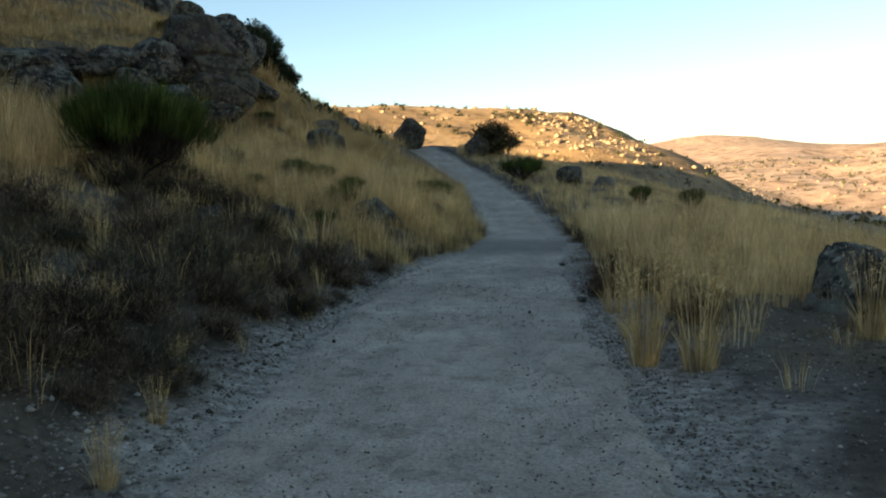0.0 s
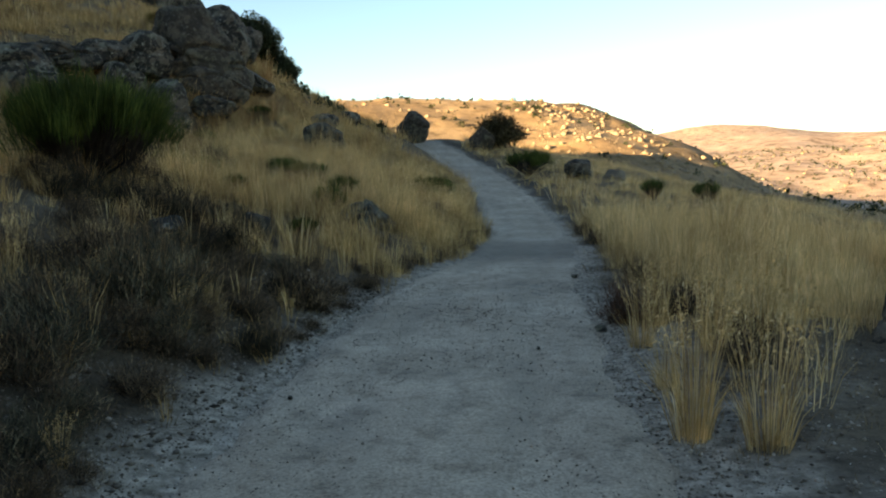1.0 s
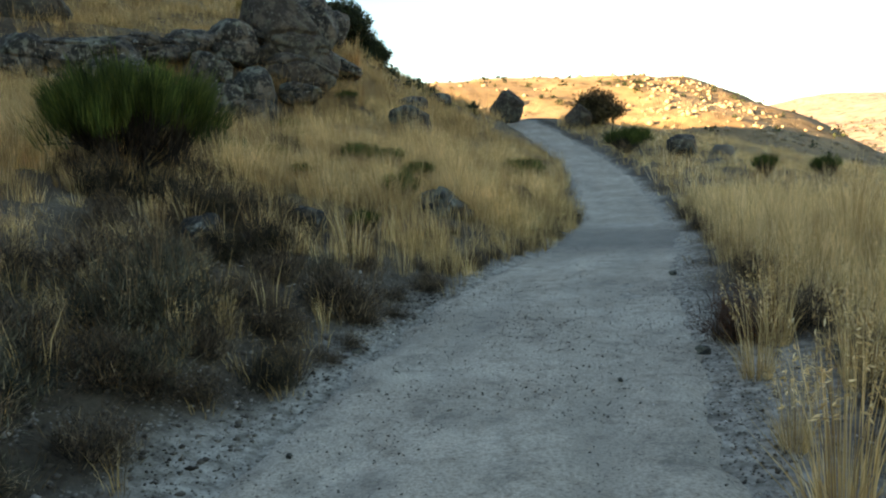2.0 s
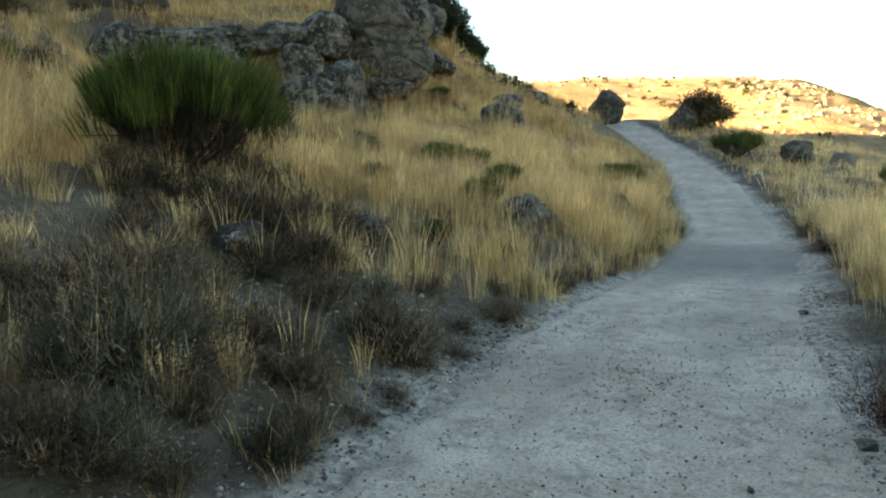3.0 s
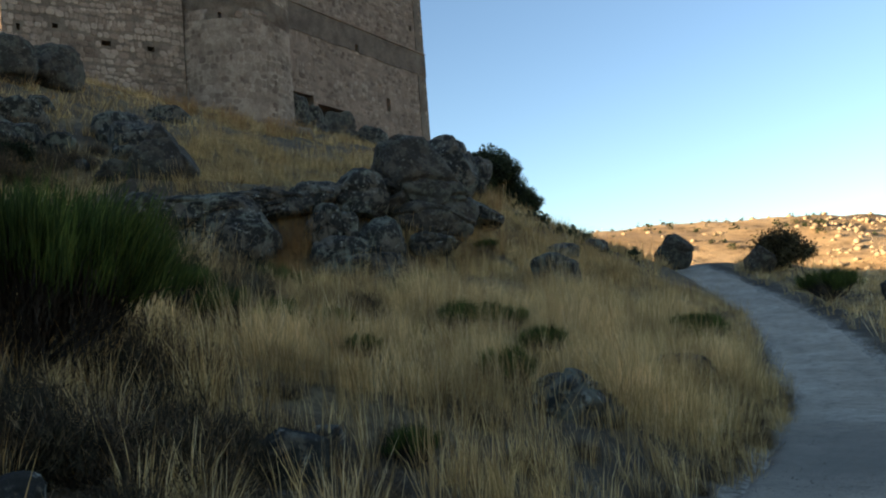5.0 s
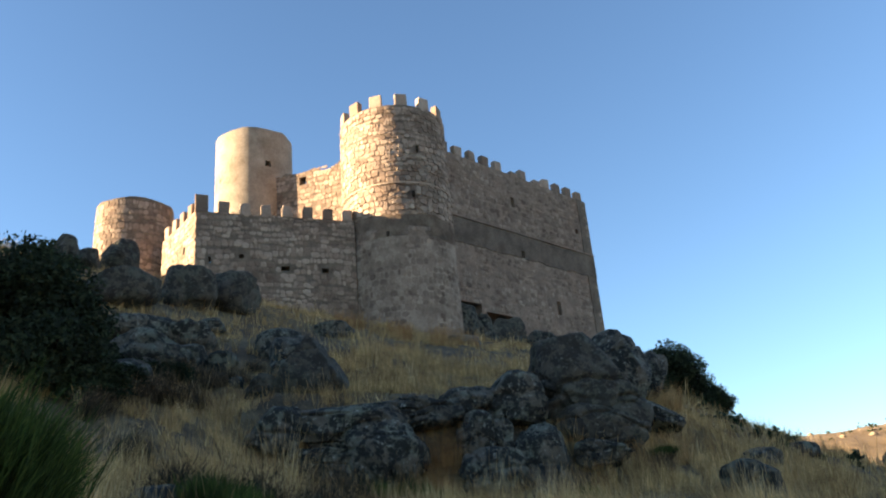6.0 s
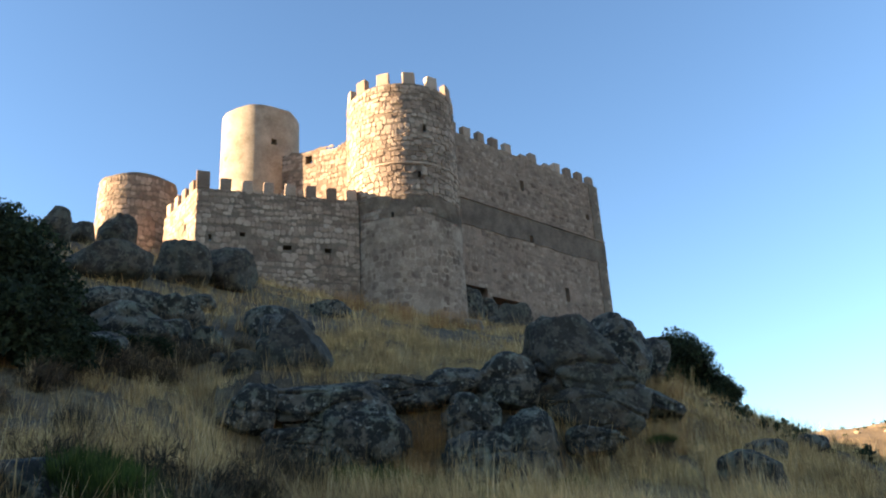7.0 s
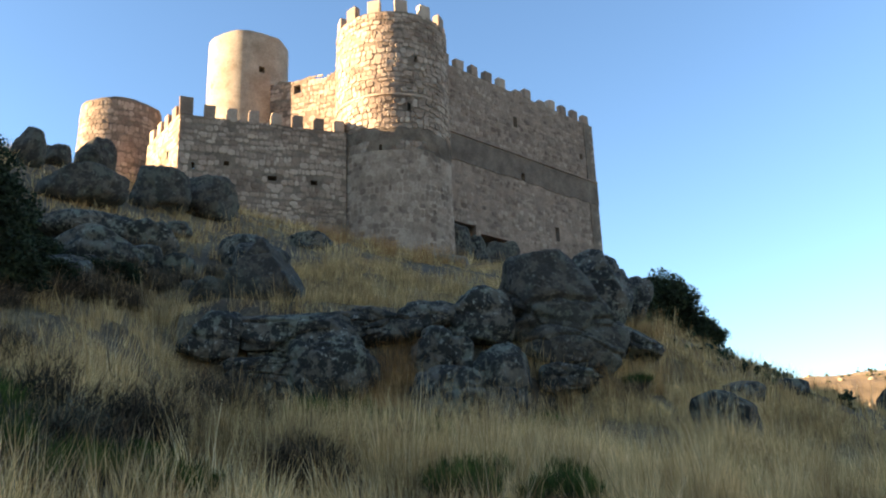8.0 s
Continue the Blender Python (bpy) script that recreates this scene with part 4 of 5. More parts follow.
GAPS = [(-7.6, 17.7, 1.1), (-7.0, 18.3, 1.0), (-11.2, 22.4, 1.3), (-10.4, 22.6, 1.2), (-6.0, 17.0, 1.0), (-9.9, 21.9, 1.0), (-14.6, 28.8, 1.2), (-13.6, 29.4, 1.3), (-12.8, 30.1, 1.2), (-12.0, 30.7, 1.1),
        (-8.2, 17.1, 1.0), (-6.0, 16.2, 0.8), (-6.9, 16.6, 0.8), (-10.2, 33.6, 0.9), (-4.1, 16.4, 0.5), (-3.3, 20.1, 0.7), (-2.3, 18.4, 0.7), (-9.0, 38.0, 0.9), (-5.2, 19.0, 0.7), (-14.4, 21.0, 0.9), (-19.0, 22.6, 1.8), (-22.5, 26.5, 2.0), (-25.5, 28.5, 2.0), (-28.0, 28.0, 1.8)]


def gaps(x, y):
    m = 0.0
    for a, b, c in GAPS:
        m = np.maximum(m, sstep(1.25 * c, 0.7 * c, np.hypot(x - a, y - b) + 0.3 * c * vnoise(x, y, 0.7)))
    return m


def straw_left(x, y):
    u, v = side(x, y)
    d = np.where(y > 11.5, sstep(-0.12, 0.1, u), sstep(0.0, 0.5, u)) * (0.2 + 0.8 * sstep(-0.1, 0.25, fbm(x, y, 2.3, 3)))
    d = d * (1 - (0.74 * sstep(3.0, 2.0, u) + 0.3 * sstep(2.0, 3.0, u) * sstep(5.0, 3.5, u)) * sstep(12.6, 10.8, y))
    return d * (u > -0.1) * (1 - 0.88 * rocky(x, y)) * (1 - 0.9 * gaps(x, y))


def straw_right(x, y):
    u, v = side(x, y)
    bare = np.maximum(sstep(9.6, 7.8, y) * sstep(5.0, 3.0, v), sstep(11.5, 9.5, y) * sstep(1.6, 0.7, v))
    d = sstep(0.25, 1.3, v) * (0.5 + 0.5 * sstep(-0.4, 0.2, fbm(x, y, 2.2, 2)))
    clear = sstep(1.1, 0.8, np.hypot(x - 3.9, y - 7.4))
    return d * (1 - 0.93 * bare) * (1 - clear) * (v > 0.1)


r = np.random.default_rng(5)
away = lambda rule, d0, d1: (lambda x, y: rule(x, y) * sstep(d0, d1, np.hypot(x, y - np.clip(y, 0, 14))))
jobs = [
    ("dry_grass", 14000, -12, 2, 1, 27, straw_left, 19, (0.05, 0.15), (0.4, 0.9), 0.0046),
    ("dry_grass", 17000, -26, 0.5, 14, 46, away(straw_left, 10, 14), 12, (0.08, 0.22), (0.4, 0.8), 0.010),
    ("dry_grass", 21000, -62, -4, 14, 75, away(straw_left, 20, 26), 7, (0.15, 0.4), (0.4, 0.85), 0.03),
    ("dry_grass", 9500, 1.2, 9, 3, 26, straw_right, 24, (0.06, 0.16), (0.5, 0.95), 0.0042),
    ("dry_grass", 10000, 0, 30, 18, 70, straw_right, 10, (0.1, 0.3), (0.35, 0.7), 0.018),
]


def clumps(x, y):
    """Thick stands of tall grass with gaps between."""
    u, v = side(x, y)
    near = sstep(0.2, 0.9, u) * sstep(10.6, 12.8, y + 0.8 * np.maximum(u - 3.5, 0))
    beside = np.exp(-((x + 6.6) ** 2 + (y - 11.3) ** 2) / 2.6)
    return np.maximum(near * sstep(0.05, 0.28, fbm(x + 11, y - 7, 2.4, 3)) * (1 - rocky(x, y)) * (1 - gaps(x, y)), beside)


jobs += [
    ("dry_grass", 4200, -9, 0.8, 8, 27, clumps, 46, (0.09, 0.2), (0.6, 0.95), 0.0048),
    ("dry_grass", 6500, -24, -1, 17, 40, away(clumps, 11, 14), 26, (0.14, 0.3), (0.55, 0.85), 0.010),
]


def thatch(x, y):
    """Short dead grass between the tufts and along the track."""
    u, v = side(x, y)
    d = np.maximum(u, v)
    return sstep(-0.06, 0.35, d + 0.12 * vnoise(x, y, 0.8)) * (0.15 + 0.85 * sstep(-0.3, 0.3, fbm(x + 40, y, 1.2, 2)))


jobs += [
    ("thatch", 13000, -7, 6.5, 1, 14, thatch, 12, (0.05, 0.16), (0.05, 0.2), 0.005),
    ("thatch", 9000, -9, 7, 13, 32, thatch, 10, (0.08, 0.25), (0.08, 0.28), 0.009),
]
for name, n, x0, x1, y0, y1, dens, per, sp, hi, wd in jobs:
    cx_, cy_ = field(n, x0, x1, y0, y1, dens, r)
    m = len(cx_)
    tall = r.uniform(*hi, m) * (0.85 + 0.5 * vnoise(cx_, cy_, 1.6)) * np.where(r.random(m) < 0.22, 1.35, 0.8)
    u_, v_ = side(cx_, cy_)
    tall = tall * (0.55 + 0.45 * sstep(0.0, 0.7, np.maximum(u_, v_))) * (1 - 0.45 * sstep(12.5, 10.5, cy_) * sstep(5.0, 3.5, np.maximum(u_, v_)))
    base, tip, w = tufts(cx_, cy_, r, per, r.uniform(*sp, m), tall, np.full(m, wd))
    low = name == "thatch"
    ob = part_mesh(name, blades_mesh(name, base, tip, w, 0.0, r, 3 if wd < 0.005 and not low else 2), LITTER if low else (STRAW if dens is straw_right or per in (46, 26) else DULL))
    tagged(ob, "short dull brown dead grass along the track" if low else "tall straw-yellow dry grass covering the slope", "dry grass", kind="stuff")


# ---- shrubs, bushes and trees ----
def tubes_mesh(name, p0, p1, r0, r1):
    """Four-sided tapering stems between point pairs."""
    d = p1 - p0
    d = d / np.maximum(np.linalg.norm(d, axis=1, keepdims=True), 1e-6)
    ref = np.where(np.abs(d[:, 2:3]) < 0.9, np.array([[0, 0, 1.0]]), np.array([[1.0, 0, 0]]))
    a = np.cross(d, ref)
    a /= np.linalg.norm(a, axis=1, keepdims=True)
    b = np.cross(d, a)
    n = len(p0)
    verts = np.empty((n, 8, 3))
    for k, (ca, cb) in enumerate(((1, 0), (0, 1), (-1, 0), (0, -1))):
        o = ca * a + cb * b
        verts[:, k] = p0 + o * r0[:, None]
        verts[:, 4 + k] = p1 + o * r1[:, None]
    base = np.arange(n)[:, None] * 8
    quads = np.concatenate([base + np.array([[k, (k + 1) % 4, 4 + (k + 1) % 4, 4 + k]]) for k in range(4)], 1).reshape(-1, 4)
    return quads_mesh(name, verts.reshape(-1, 3), quads)


def leaves_mesh(name, centres, size, r, flat=0.5):
    """Small pointed leaves, one quad each, turned every way."""
    n = len(centres)
    a = r.normal(size=(n, 3))
    a /= np.linalg.norm(a, axis=1, keepdims=True)
    b = np.cross(a, r.normal(size=(n, 3)))
    b /= np.linalg.norm(b, axis=1, keepdims=True)
    s = (size * r.uniform(0.6, 1.4, n))[:, None]
    verts = np.stack([centres - a * s, centres + b * s * flat, centres + a * s, centres - b * s * flat], 1)
    return quads_mesh(name, verts.reshape(-1, 3), np.arange(4 * n).reshape(-1, 4))


def dome_dirs(n, r, low=0.1):
    """Directions over the upper half, few near the ground."""
    z = r.uniform(low, 1, n)
    a = r.uniform(0, 2 * np.pi, n)
    q = np.sqrt(1 - z * z)
    return np.stack([q * np.cos(a), q * np.sin(a), z], 1)


def heath(name, seed, mat, label, heads=0, count=3400):
    """A low twiggy shrub, 1 m wide and 0.6 m high, of stems and short shoots."""
    r = np.random.default_rng(seed)
    root = tagged(new(name), label, "shrub")
    d = dome_dirs(90, r, 0.15)
    reach = np.array([0.5, 0.5, 0.6]) * r.uniform(0.7, 1.05, (90, 1))
    tip = d * reach
    base = np.stack([r.normal(0, 0.06, 90), r.normal(0, 0.06, 90), np.full(90, -0.05)], 1)
    tagged(part_mesh("branchwork", tubes_mesh("branchwork", base, base + (tip - base) * 0.85, np.full(90, 0.005), np.full(90, 0.002)), BARK, root), kind="stuff")
    k = r.integers(0, 90, count)
    f = (r.random(count) ** 0.6)[:, None] * 1.05
    b = base[k] + (tip[k] - base[k]) * f + r.normal(0, 0.05, (count, 3))
    b[:, 2] = np.maximum(b[:, 2], -0.02)
    up = d[k] * 0.03 + np.array([0, 0, 0.015]) + r.normal(0, 0.032, (count, 3))
    tagged(part_mesh("foliage", blades_mesh("foliage", b, b + up * r.uniform(0.7, 1.7, (count, 1)), np.full(count, 0.009), 0.0, r, 2), mat, root), kind="stuff")
    if heads:
        k = r.integers(0, 90, heads)
        b = tip[k] * r.uniform(0.85, 1.0, (heads, 1)) + r.normal(0, 0.03, (heads, 3))
        t = b + np.stack([r.normal(0, 0.03, heads), r.normal(0, 0.03, heads), r.uniform(0.12, 0.26, heads)], 1)
        tagged(part_mesh("stalk", tubes_mesh("stalk", b, t, np.full(heads, 0.0018), np.full(heads, 0.0014)), LITTER, root), kind="stuff")
        tagged(part_mesh("seed_head", leaves_mesh("seed_head", np.repeat(t, 4, 0) + r.normal(0, 0.008, (4 * heads, 3)), np.full(4 * heads, 0.0085), r), LITTER, root), kind="stuff")
    return root


def broom(name, label, seed, w, h, mat=None, shoots=6500, limbs=26):
    """Broom bush: bare limbs fan out from one foot and fork; each fork ends in a brush of upright green shoots."""
    r = np.random.default_rng(seed)
    root = tagged(new(name), label, "bush")
    n = limbs
    ang = np.arange(n) * 2.39996 + r.normal(0, 0.25, n)
    q = ((np.arange(n) + 0.5) / n) ** 0.5
    foot = np.stack([r.normal(0, 0.03 * w, n), r.normal(0, 0.03 * w, n), np.full(n, -0.1)], 1)
    way = np.stack([np.cos(ang), np.sin(ang), np.zeros(n)], 1)
    fork = way * (q * 0.27 * w)[:, None] + np.array([0, 0, 1]) * ((0.46 - 0.12 * q ** 2 + r.normal(0, 0.03, n)) * h)[:, None]
    knee = fork * np.array([0.34, 0.34, 0.45]) + r.normal(0, 0.012 * w, (n, 3))
    k3 = np.repeat(np.arange(n), 4)
    m = len(k3)
    end = way[k3] * (q[k3] * 0.42 * w)[:, None] + r.normal(0, 0.07 * w, (m, 3)) * np.array([1, 1, 0])
    rad = np.clip(np.hypot(end[:, 0], end[:, 1]) / (0.5 * w), 0, 1.1)
    end[:, 2] = (0.80 - 0.30 * rad ** 2.4 + r.normal(0, 0.055, m)) * h
    p0 = np.concatenate([foot, knee, fork[k3]])
    p1 = np.concatenate([knee, fork, end])
    thick = np.r_[np.full(n, 0.024), np.full(n, 0.017), np.full(m, 0.009)] * w / 2
    thin = np.r_[np.full(n, 0.017), np.full(n, 0.010), np.full(m, 0.003)] * w / 2
    tagged(part_mesh("branchwork", tubes_mesh("branchwork", p0, p1, thick, thin), BARK, root), kind="stuff")
    c = shoots // 2
    k = r.integers(0, m, c)
    f = r.uniform(-0.5, 0.6, (c, 1))
    b = fork[k3[k]] * (1 - f) + end[k] * f + r.normal(0, 0.028 * w, (c, 3))
    t = b + (end[k] - fork[k3[k]]) * r.uniform(0.15, 0.45, (c, 1)) + r.normal(0, 0.025 * w, (c, 3))
    tagged(part_mesh("deadwood", blades_mesh("deadwood", b, t, np.full(c, 0.007 * w / 2), 0.0, r), BARK, root), kind="stuff")
    bare = r.random(m) < 0.38
    k = r.integers(0, m, shoots)
    k = np.where(bare[k], r.integers(0, m, shoots), k)
    f = r.uniform(0.45, 1.0, (shoots, 1))
    b = fork[k3[k]] * (1 - f) + end[k] * f + r.normal(0, 0.026 * w, (shoots, 3))
    lean = way[k3[k]] * (0.1 + 0.55 * rad[k] ** 2)[:, None]
    t = b + (lean + np.array([0, 0, 1.0]) + r.normal(0, 0.15, (shoots, 3))) * (r.uniform(0.09, 0.24, shoots) * h)[:, None]
    tagged(part_mesh("foliage", blades_mesh("foliage", b, t, np.full(shoots, 0.006 * w / 2 + 0.002), 0.0, r), mat or GREEN, root), kind="stuff")
    return root


def oak(name, label, seed, w, h, leaves=9000, leaf=0.09, mat=None):
    """A low evergreen oak: short trunk, limbs, and a crown of many leaves in uneven lumps with gaps."""
    r = np.random.default_rng(seed)
    root = tagged(new(name), label, "tree")
    n = 80
    d = dome_dirs(n, r, -0.55)
    lump = d * np.array([0.40 * w, 0.40 * w, 0.46 * h]) * r.uniform(0.45, 1.0, (n, 1)) + np.array([0, 0, 0.42 * h])
    fork = np.array([[0, 0, 0.22 * h]]) + r.normal(0, 0.03 * w, (n, 3))
    part_mesh("trunk", tubes_mesh("trunk", np.array([[0, 0, -0.3], [0.05, 0.02, 0.1 * h]]), np.array([[0.05, 0.02, 0.1 * h], [0, 0, 0.26 * h]]), np.array([0.05, 0.04]) * w, np.array([0.04, 0.03]) * w), BARK, root)
    tagged(part_mesh("limb", tubes_mesh("limb", fork, lump, np.full(n, 0.016 * w), np.full(n, 0.004 * w)), BARK, root), kind="stuff")
    k = r.integers(0, n, leaves)
    size = r.uniform(0.10, 0.21, n) * w
    q = r.normal(size=(leaves, 3))
    q = q / np.linalg.norm(q, axis=1, keepdims=True) * (r.random(leaves) ** 0.45)[:, None]
    c = lump[k] + q * size[k][:, None] * np.array([1, 1, 0.8])
    c[:, 2] = np.maximum(c[:, 2], 0.03 * h)
    tagged(part_mesh("crown", leaves_mesh("crown", c, np.full(leaves, leaf), r), mat or OAK, root), kind="stuff")
    return root


def stand(root, x, y, sink=0.05, turn=0, size=1.0, high=1.0):
    root.matrix_basis = pose(x, y, land1(x, y) - sink, 0, 0, turn)
    root.scale = (size, size, size * high)
    return root


def repeat(root, x, y, turn, size, high=1.0):
    ob = copy_thing(root, pose(x, y, land1(x, y) - 0.05, 0, 0, turn))
    ob.scale = (size, size, size * high)
    return ob


# the big broom bush above the track, and smaller ones
stand(broom("broom_bush", "large broom bush with green tops and bare stems", 3, 2.35, 1.6, shoots=17000, limbs=30), -4.98, 12.5, 0.0)
stand(broom("broom_bush", "low green broom beside a lichened boulder", 5, 0.75, 0.7, shoots=2600), -2.35, 16.75)
small = stand(broom("broom_bush", "low green broom among straw grass", 6, 1.25, 0.95, shoots=3000), -0.65, 27.7)
stand(broom("broom_bush", "wide low green broom on the bank", 7, 3.0, 1.5, shoots=4500), 3.6, 44.8, 0.1)
repeat(small, -0.85, 29.8, 70, 0.9)
repeat(small, -9.0, 31.4, 130, 0.9)
repeat(small, -5.0, 17.5, 220, 0.6, 0.9)
repeat(small, -8.3, 30.2, 20, 0.8)
repeat(small, 8.6, 37.5, 80, 1.1)
repeat(small, 12.0, 41.0, 10, 1.3)
repeat(small, -12.6, 17.4, 260, 1.1)
repeat(small, -4.6, 21.2, 33, 0.55)
repeat(small, -2.2, 13.6, 180, 0.42)
repeat(small, -9.7, 25.1, 15, 0.9)
repeat(small, -7.5, 17.1, 95, 0.75)
repeat(small, -4.2, 22.2, 145, 0.6)
repeat(small, -9.4, 32.6, 45, 1.1)
repeat(small, -6.5, 22.9, 75, 0.7)

stand(broom("broom_bush", "yellow-green broom bush on top of the crag", 8, 2.0, 1.3, OLIVE, 3000), -16.6, 46.0, 0.1)

# evergreen oaks
crag_oak = stand(oak("holm_oak", "dark evergreen oak bush beside the crag", 11, 5.6, 4.3, 46000, 0.10), -15.8, 60.0, 0.7)
low_oak = stand(oak("holm_oak", "low dark oak scrub in the rocks", 12, 3.0, 2.2, 9000, 0.092), -13.4, 60.6, 0.4)
stand(oak("holm_oak", "dark dense oak at the edge of the rocks", 13, 5.4, 5.2, 23000, 0.09), -22.8, 23.2, 0.3)
stand(oak("holm_oak", "small oak with a thin crown behind boulders", 14, 1.9, 2.4, 4160, 0.069), -26.9, 26.2, 0.0)
stand(oak("holm_oak", "round olive-green oak bush beside the track", 15, 4.2, 3.1, 9000, 0.09, DRAB), 2.6, 61.0, 0.3)
for k, (x, y, s) in enumerate(((47, 132, 1.5), (41, 128, 1.2), (36, 121, 1.0), (30, 112, 0.9), (52, 137, 1.1))):
    repeat(crag_oak, x, y, 67 * k, s)

stand(oak("holm_oak", "dark spreading oak scrub among rocks", 16, 4.2, 3.0, 11000, 0.085), -21.2, 22.4, 0.3)
for x, y, size in ((-24.6, 25.2, 0.8), (-23.4, 26.0, 0.6), (-25.6, 23.8, 0.9)):
    repeat(low_oak, x, y, 90 * size, size, 0.8)

# low dark heath along the uphill edge of the track
heath_kinds = [
    heath("heath_shrub", 21, HEATH, "dry dark brown heath shrub beside the track"),
    heath("heath_shrub", 22, HEATH, "dry dark brown heath shrub with bare twigs", count=2600),
    heath("lavender_shrub", 23, SAGE, "grey-green lavender shrub with dry seed heads", 120),
    heath("heath_shrub", 24, SAGE, "low grey-green heath shrub on stony soil"),
]
stand(heath_kinds[0], -1.5, 9.85, 0.05, 10, 1.0, 1.0)
stand(heath_kinds[1], -1.45, 8.3, 0.05, 80, 0.55, 0.8)
stand(heath_kinds[2], -2.35, 8.1, 0.05, 0, 1.15, 1.0)
stand(heath_kinds[3], -2.35, 6.3, 0.05, 30, 0.95, 0.9)
for k, x, y, turn, size, high in (
        (1, -2.0, 4.75, 20, 0.55, 0.9), (0, -2.15, 9.0, 140, 0.85, 0.9), (3, -2.9, 7.2, 60, 0.9, 1.0), (0, -1.95, 7.2, 200, 0.6, 0.8), (1, -3.3, 8.6, 15, 1.1, 0.9),
        (2, -3.0, 9.3, 110, 0.9, 1.0), (0, -3.6, 9.9, 75, 0.9, 0.8), (1, -2.3, 10.4, 310, 0.8, 0.8), (0, -2.9, 10.9, 45, 0.9, 0.7), (3, -2.0, 10.9, 170, 0.6, 0.8),
        (0, -1.75, 11.6, 260, 0.6, 0.7), (1, -1.3, 12.7, 100, 0.5, 0.7), (0, -0.95, 13.9, 30, 0.45, 0.7), (1, -2.9, 12.3, 5, 0.8, 0.8), (0, -3.9, 12.5, 190, 1.0, 0.7),
        (2, -3.6, 6.4, 250, 1.0, 1.0), (0, -4.4, 8.2, 120, 1.2, 0.9), (3, -4.5, 6.2, 95, 1.1, 0.9), (1, -3.3, 5.0, 330, 0.9, 0.8), (0, -4.3, 4.2, 45, 1.1, 0.9),
        (0, -2.75, 3.6, 15, 0.7, 0.8), (1, -1.2, 15.2, 85, 0.5, 0.8), (0, -0.1, 18.0, 185, 0.55, 0.8),
        (1, 0.25, 19.5, 20, 0.5, 0.8), (0, 0.45, 21.5, 150, 0.5, 0.8), (1, -3.9, 14.4, 150, 0.7, 0.8), (0, -5.2, 13.2, 33, 1.0, 0.8), 
        (0, 2.75, 8.4, 33, 0.9, 0.8), (1, 2.5, 7.6, 200, 0.7, 0.9), (0, 2.55, 9.7, 99, 1.0, 0.9), (1, 2.75, 12.2, 99, 0.9, 0.9), (0, 3.0, 14.5, 15, 0.9, 0.8),
        (1, 3.15, 17.0, 15, 0.9, 0.9), (0, 3.3, 19.5, 55, 0.9, 0.8), (1, 3.4, 22.5, 75, 0.9, 0.8), (0, 3.9, 7.2, 240, 0.6, 0.5), (1, 3.3, 5.3, 10, 0.5, 0.4),
        (0, -6.6, 24.0, 15, 1.1, 0.8), (3, -7.6, 22.3, 15, 1.2, 0.8), (0, -10.2, 21.4, 75, 1.2, 0.9), (3, -3.4, 20.3, 75, 0.8, 0.7), (0, -8.4, 19.2, 5, 1.2, 1.1), (1, -6.2, 17.0, 5, 1.0, 1.1),
        (0, -2.6, 11.6, 12, 0.9, 0.7), (1, -3.2, 12.9, 77, 1.0, 0.7), (0, -4.6, 13.6, 7, 1.1, 0.8), (1, -2.1, 12.6, 7, 0.7, 0.7), (1, -3.1, 10.0, 160, 0.9, 0.7), (0, -2.6, 6.9, 111, 0.8, 0.7), (1, -2.5, 7.7, 11, 0.8, 0.7), (0, -1.75, 8.9, 50, 0.6, 0.7)):
    repeat(heath_kinds[k], x, y, turn, size, 0.82 * high)
for k, x, y, size in ((0, -6.9, 17.9, 1.1), (1, -7.9, 19.7, 1.2), (0, -6.05, 16.9, 1.0), (0, -6.8, 22.5, 1.2), (1, -7.3, 23.2, 1.3), (3, -4.1, 20.0, 0.9), (1, -9.2, 25.4, 1.3), (0, -8.9, 37.0, 1.2)):
    repeat(heath_kinds[k], x, y, 90 * size, size, 0.9)
for k, x, y, size in ((0, -3.7, 11.0, 0.6), (1, -3.2, 11.5, 0.8), (0, -2.9, 11.9, 0.8), (0, -4.6, 13.2, 1.0), (1, -4.3, 10.9, 0.6), (3, -2.05, 7.35, 0.75), (0, -1.95, 7.9, 0.7),
                      (2, -2.55, 7.85, 1.0), (0, -3.15, 8.6, 1.2), (3, -2.7, 8.7, 0.9), (0, -1.8, 6.4, 0.6), (1, -2.3, 6.0, 0.8), (0, -2.7, 7.0, 0.9), (0, -1.75, 8.75, 0.7), (1, -1.95, 5.7, 0.6), (0, -1.95, 4.3, 0.5), (1, -2.4, 4.5, 0.7), (0, -2.9, 4.3, 0.8), (1, -2.1, 5.1, 0.5), (0, -2.6, 5.3, 0.7), (0, -3.35, 11.8, 0.9), (1, -3.0, 11.4, 0.8), (0, -4.9, 13.7, 1.2), (0, -3.9, 12.4, 0.9)):
    repeat(heath_kinds[k], x, y, 130 * size, size, 0.85)
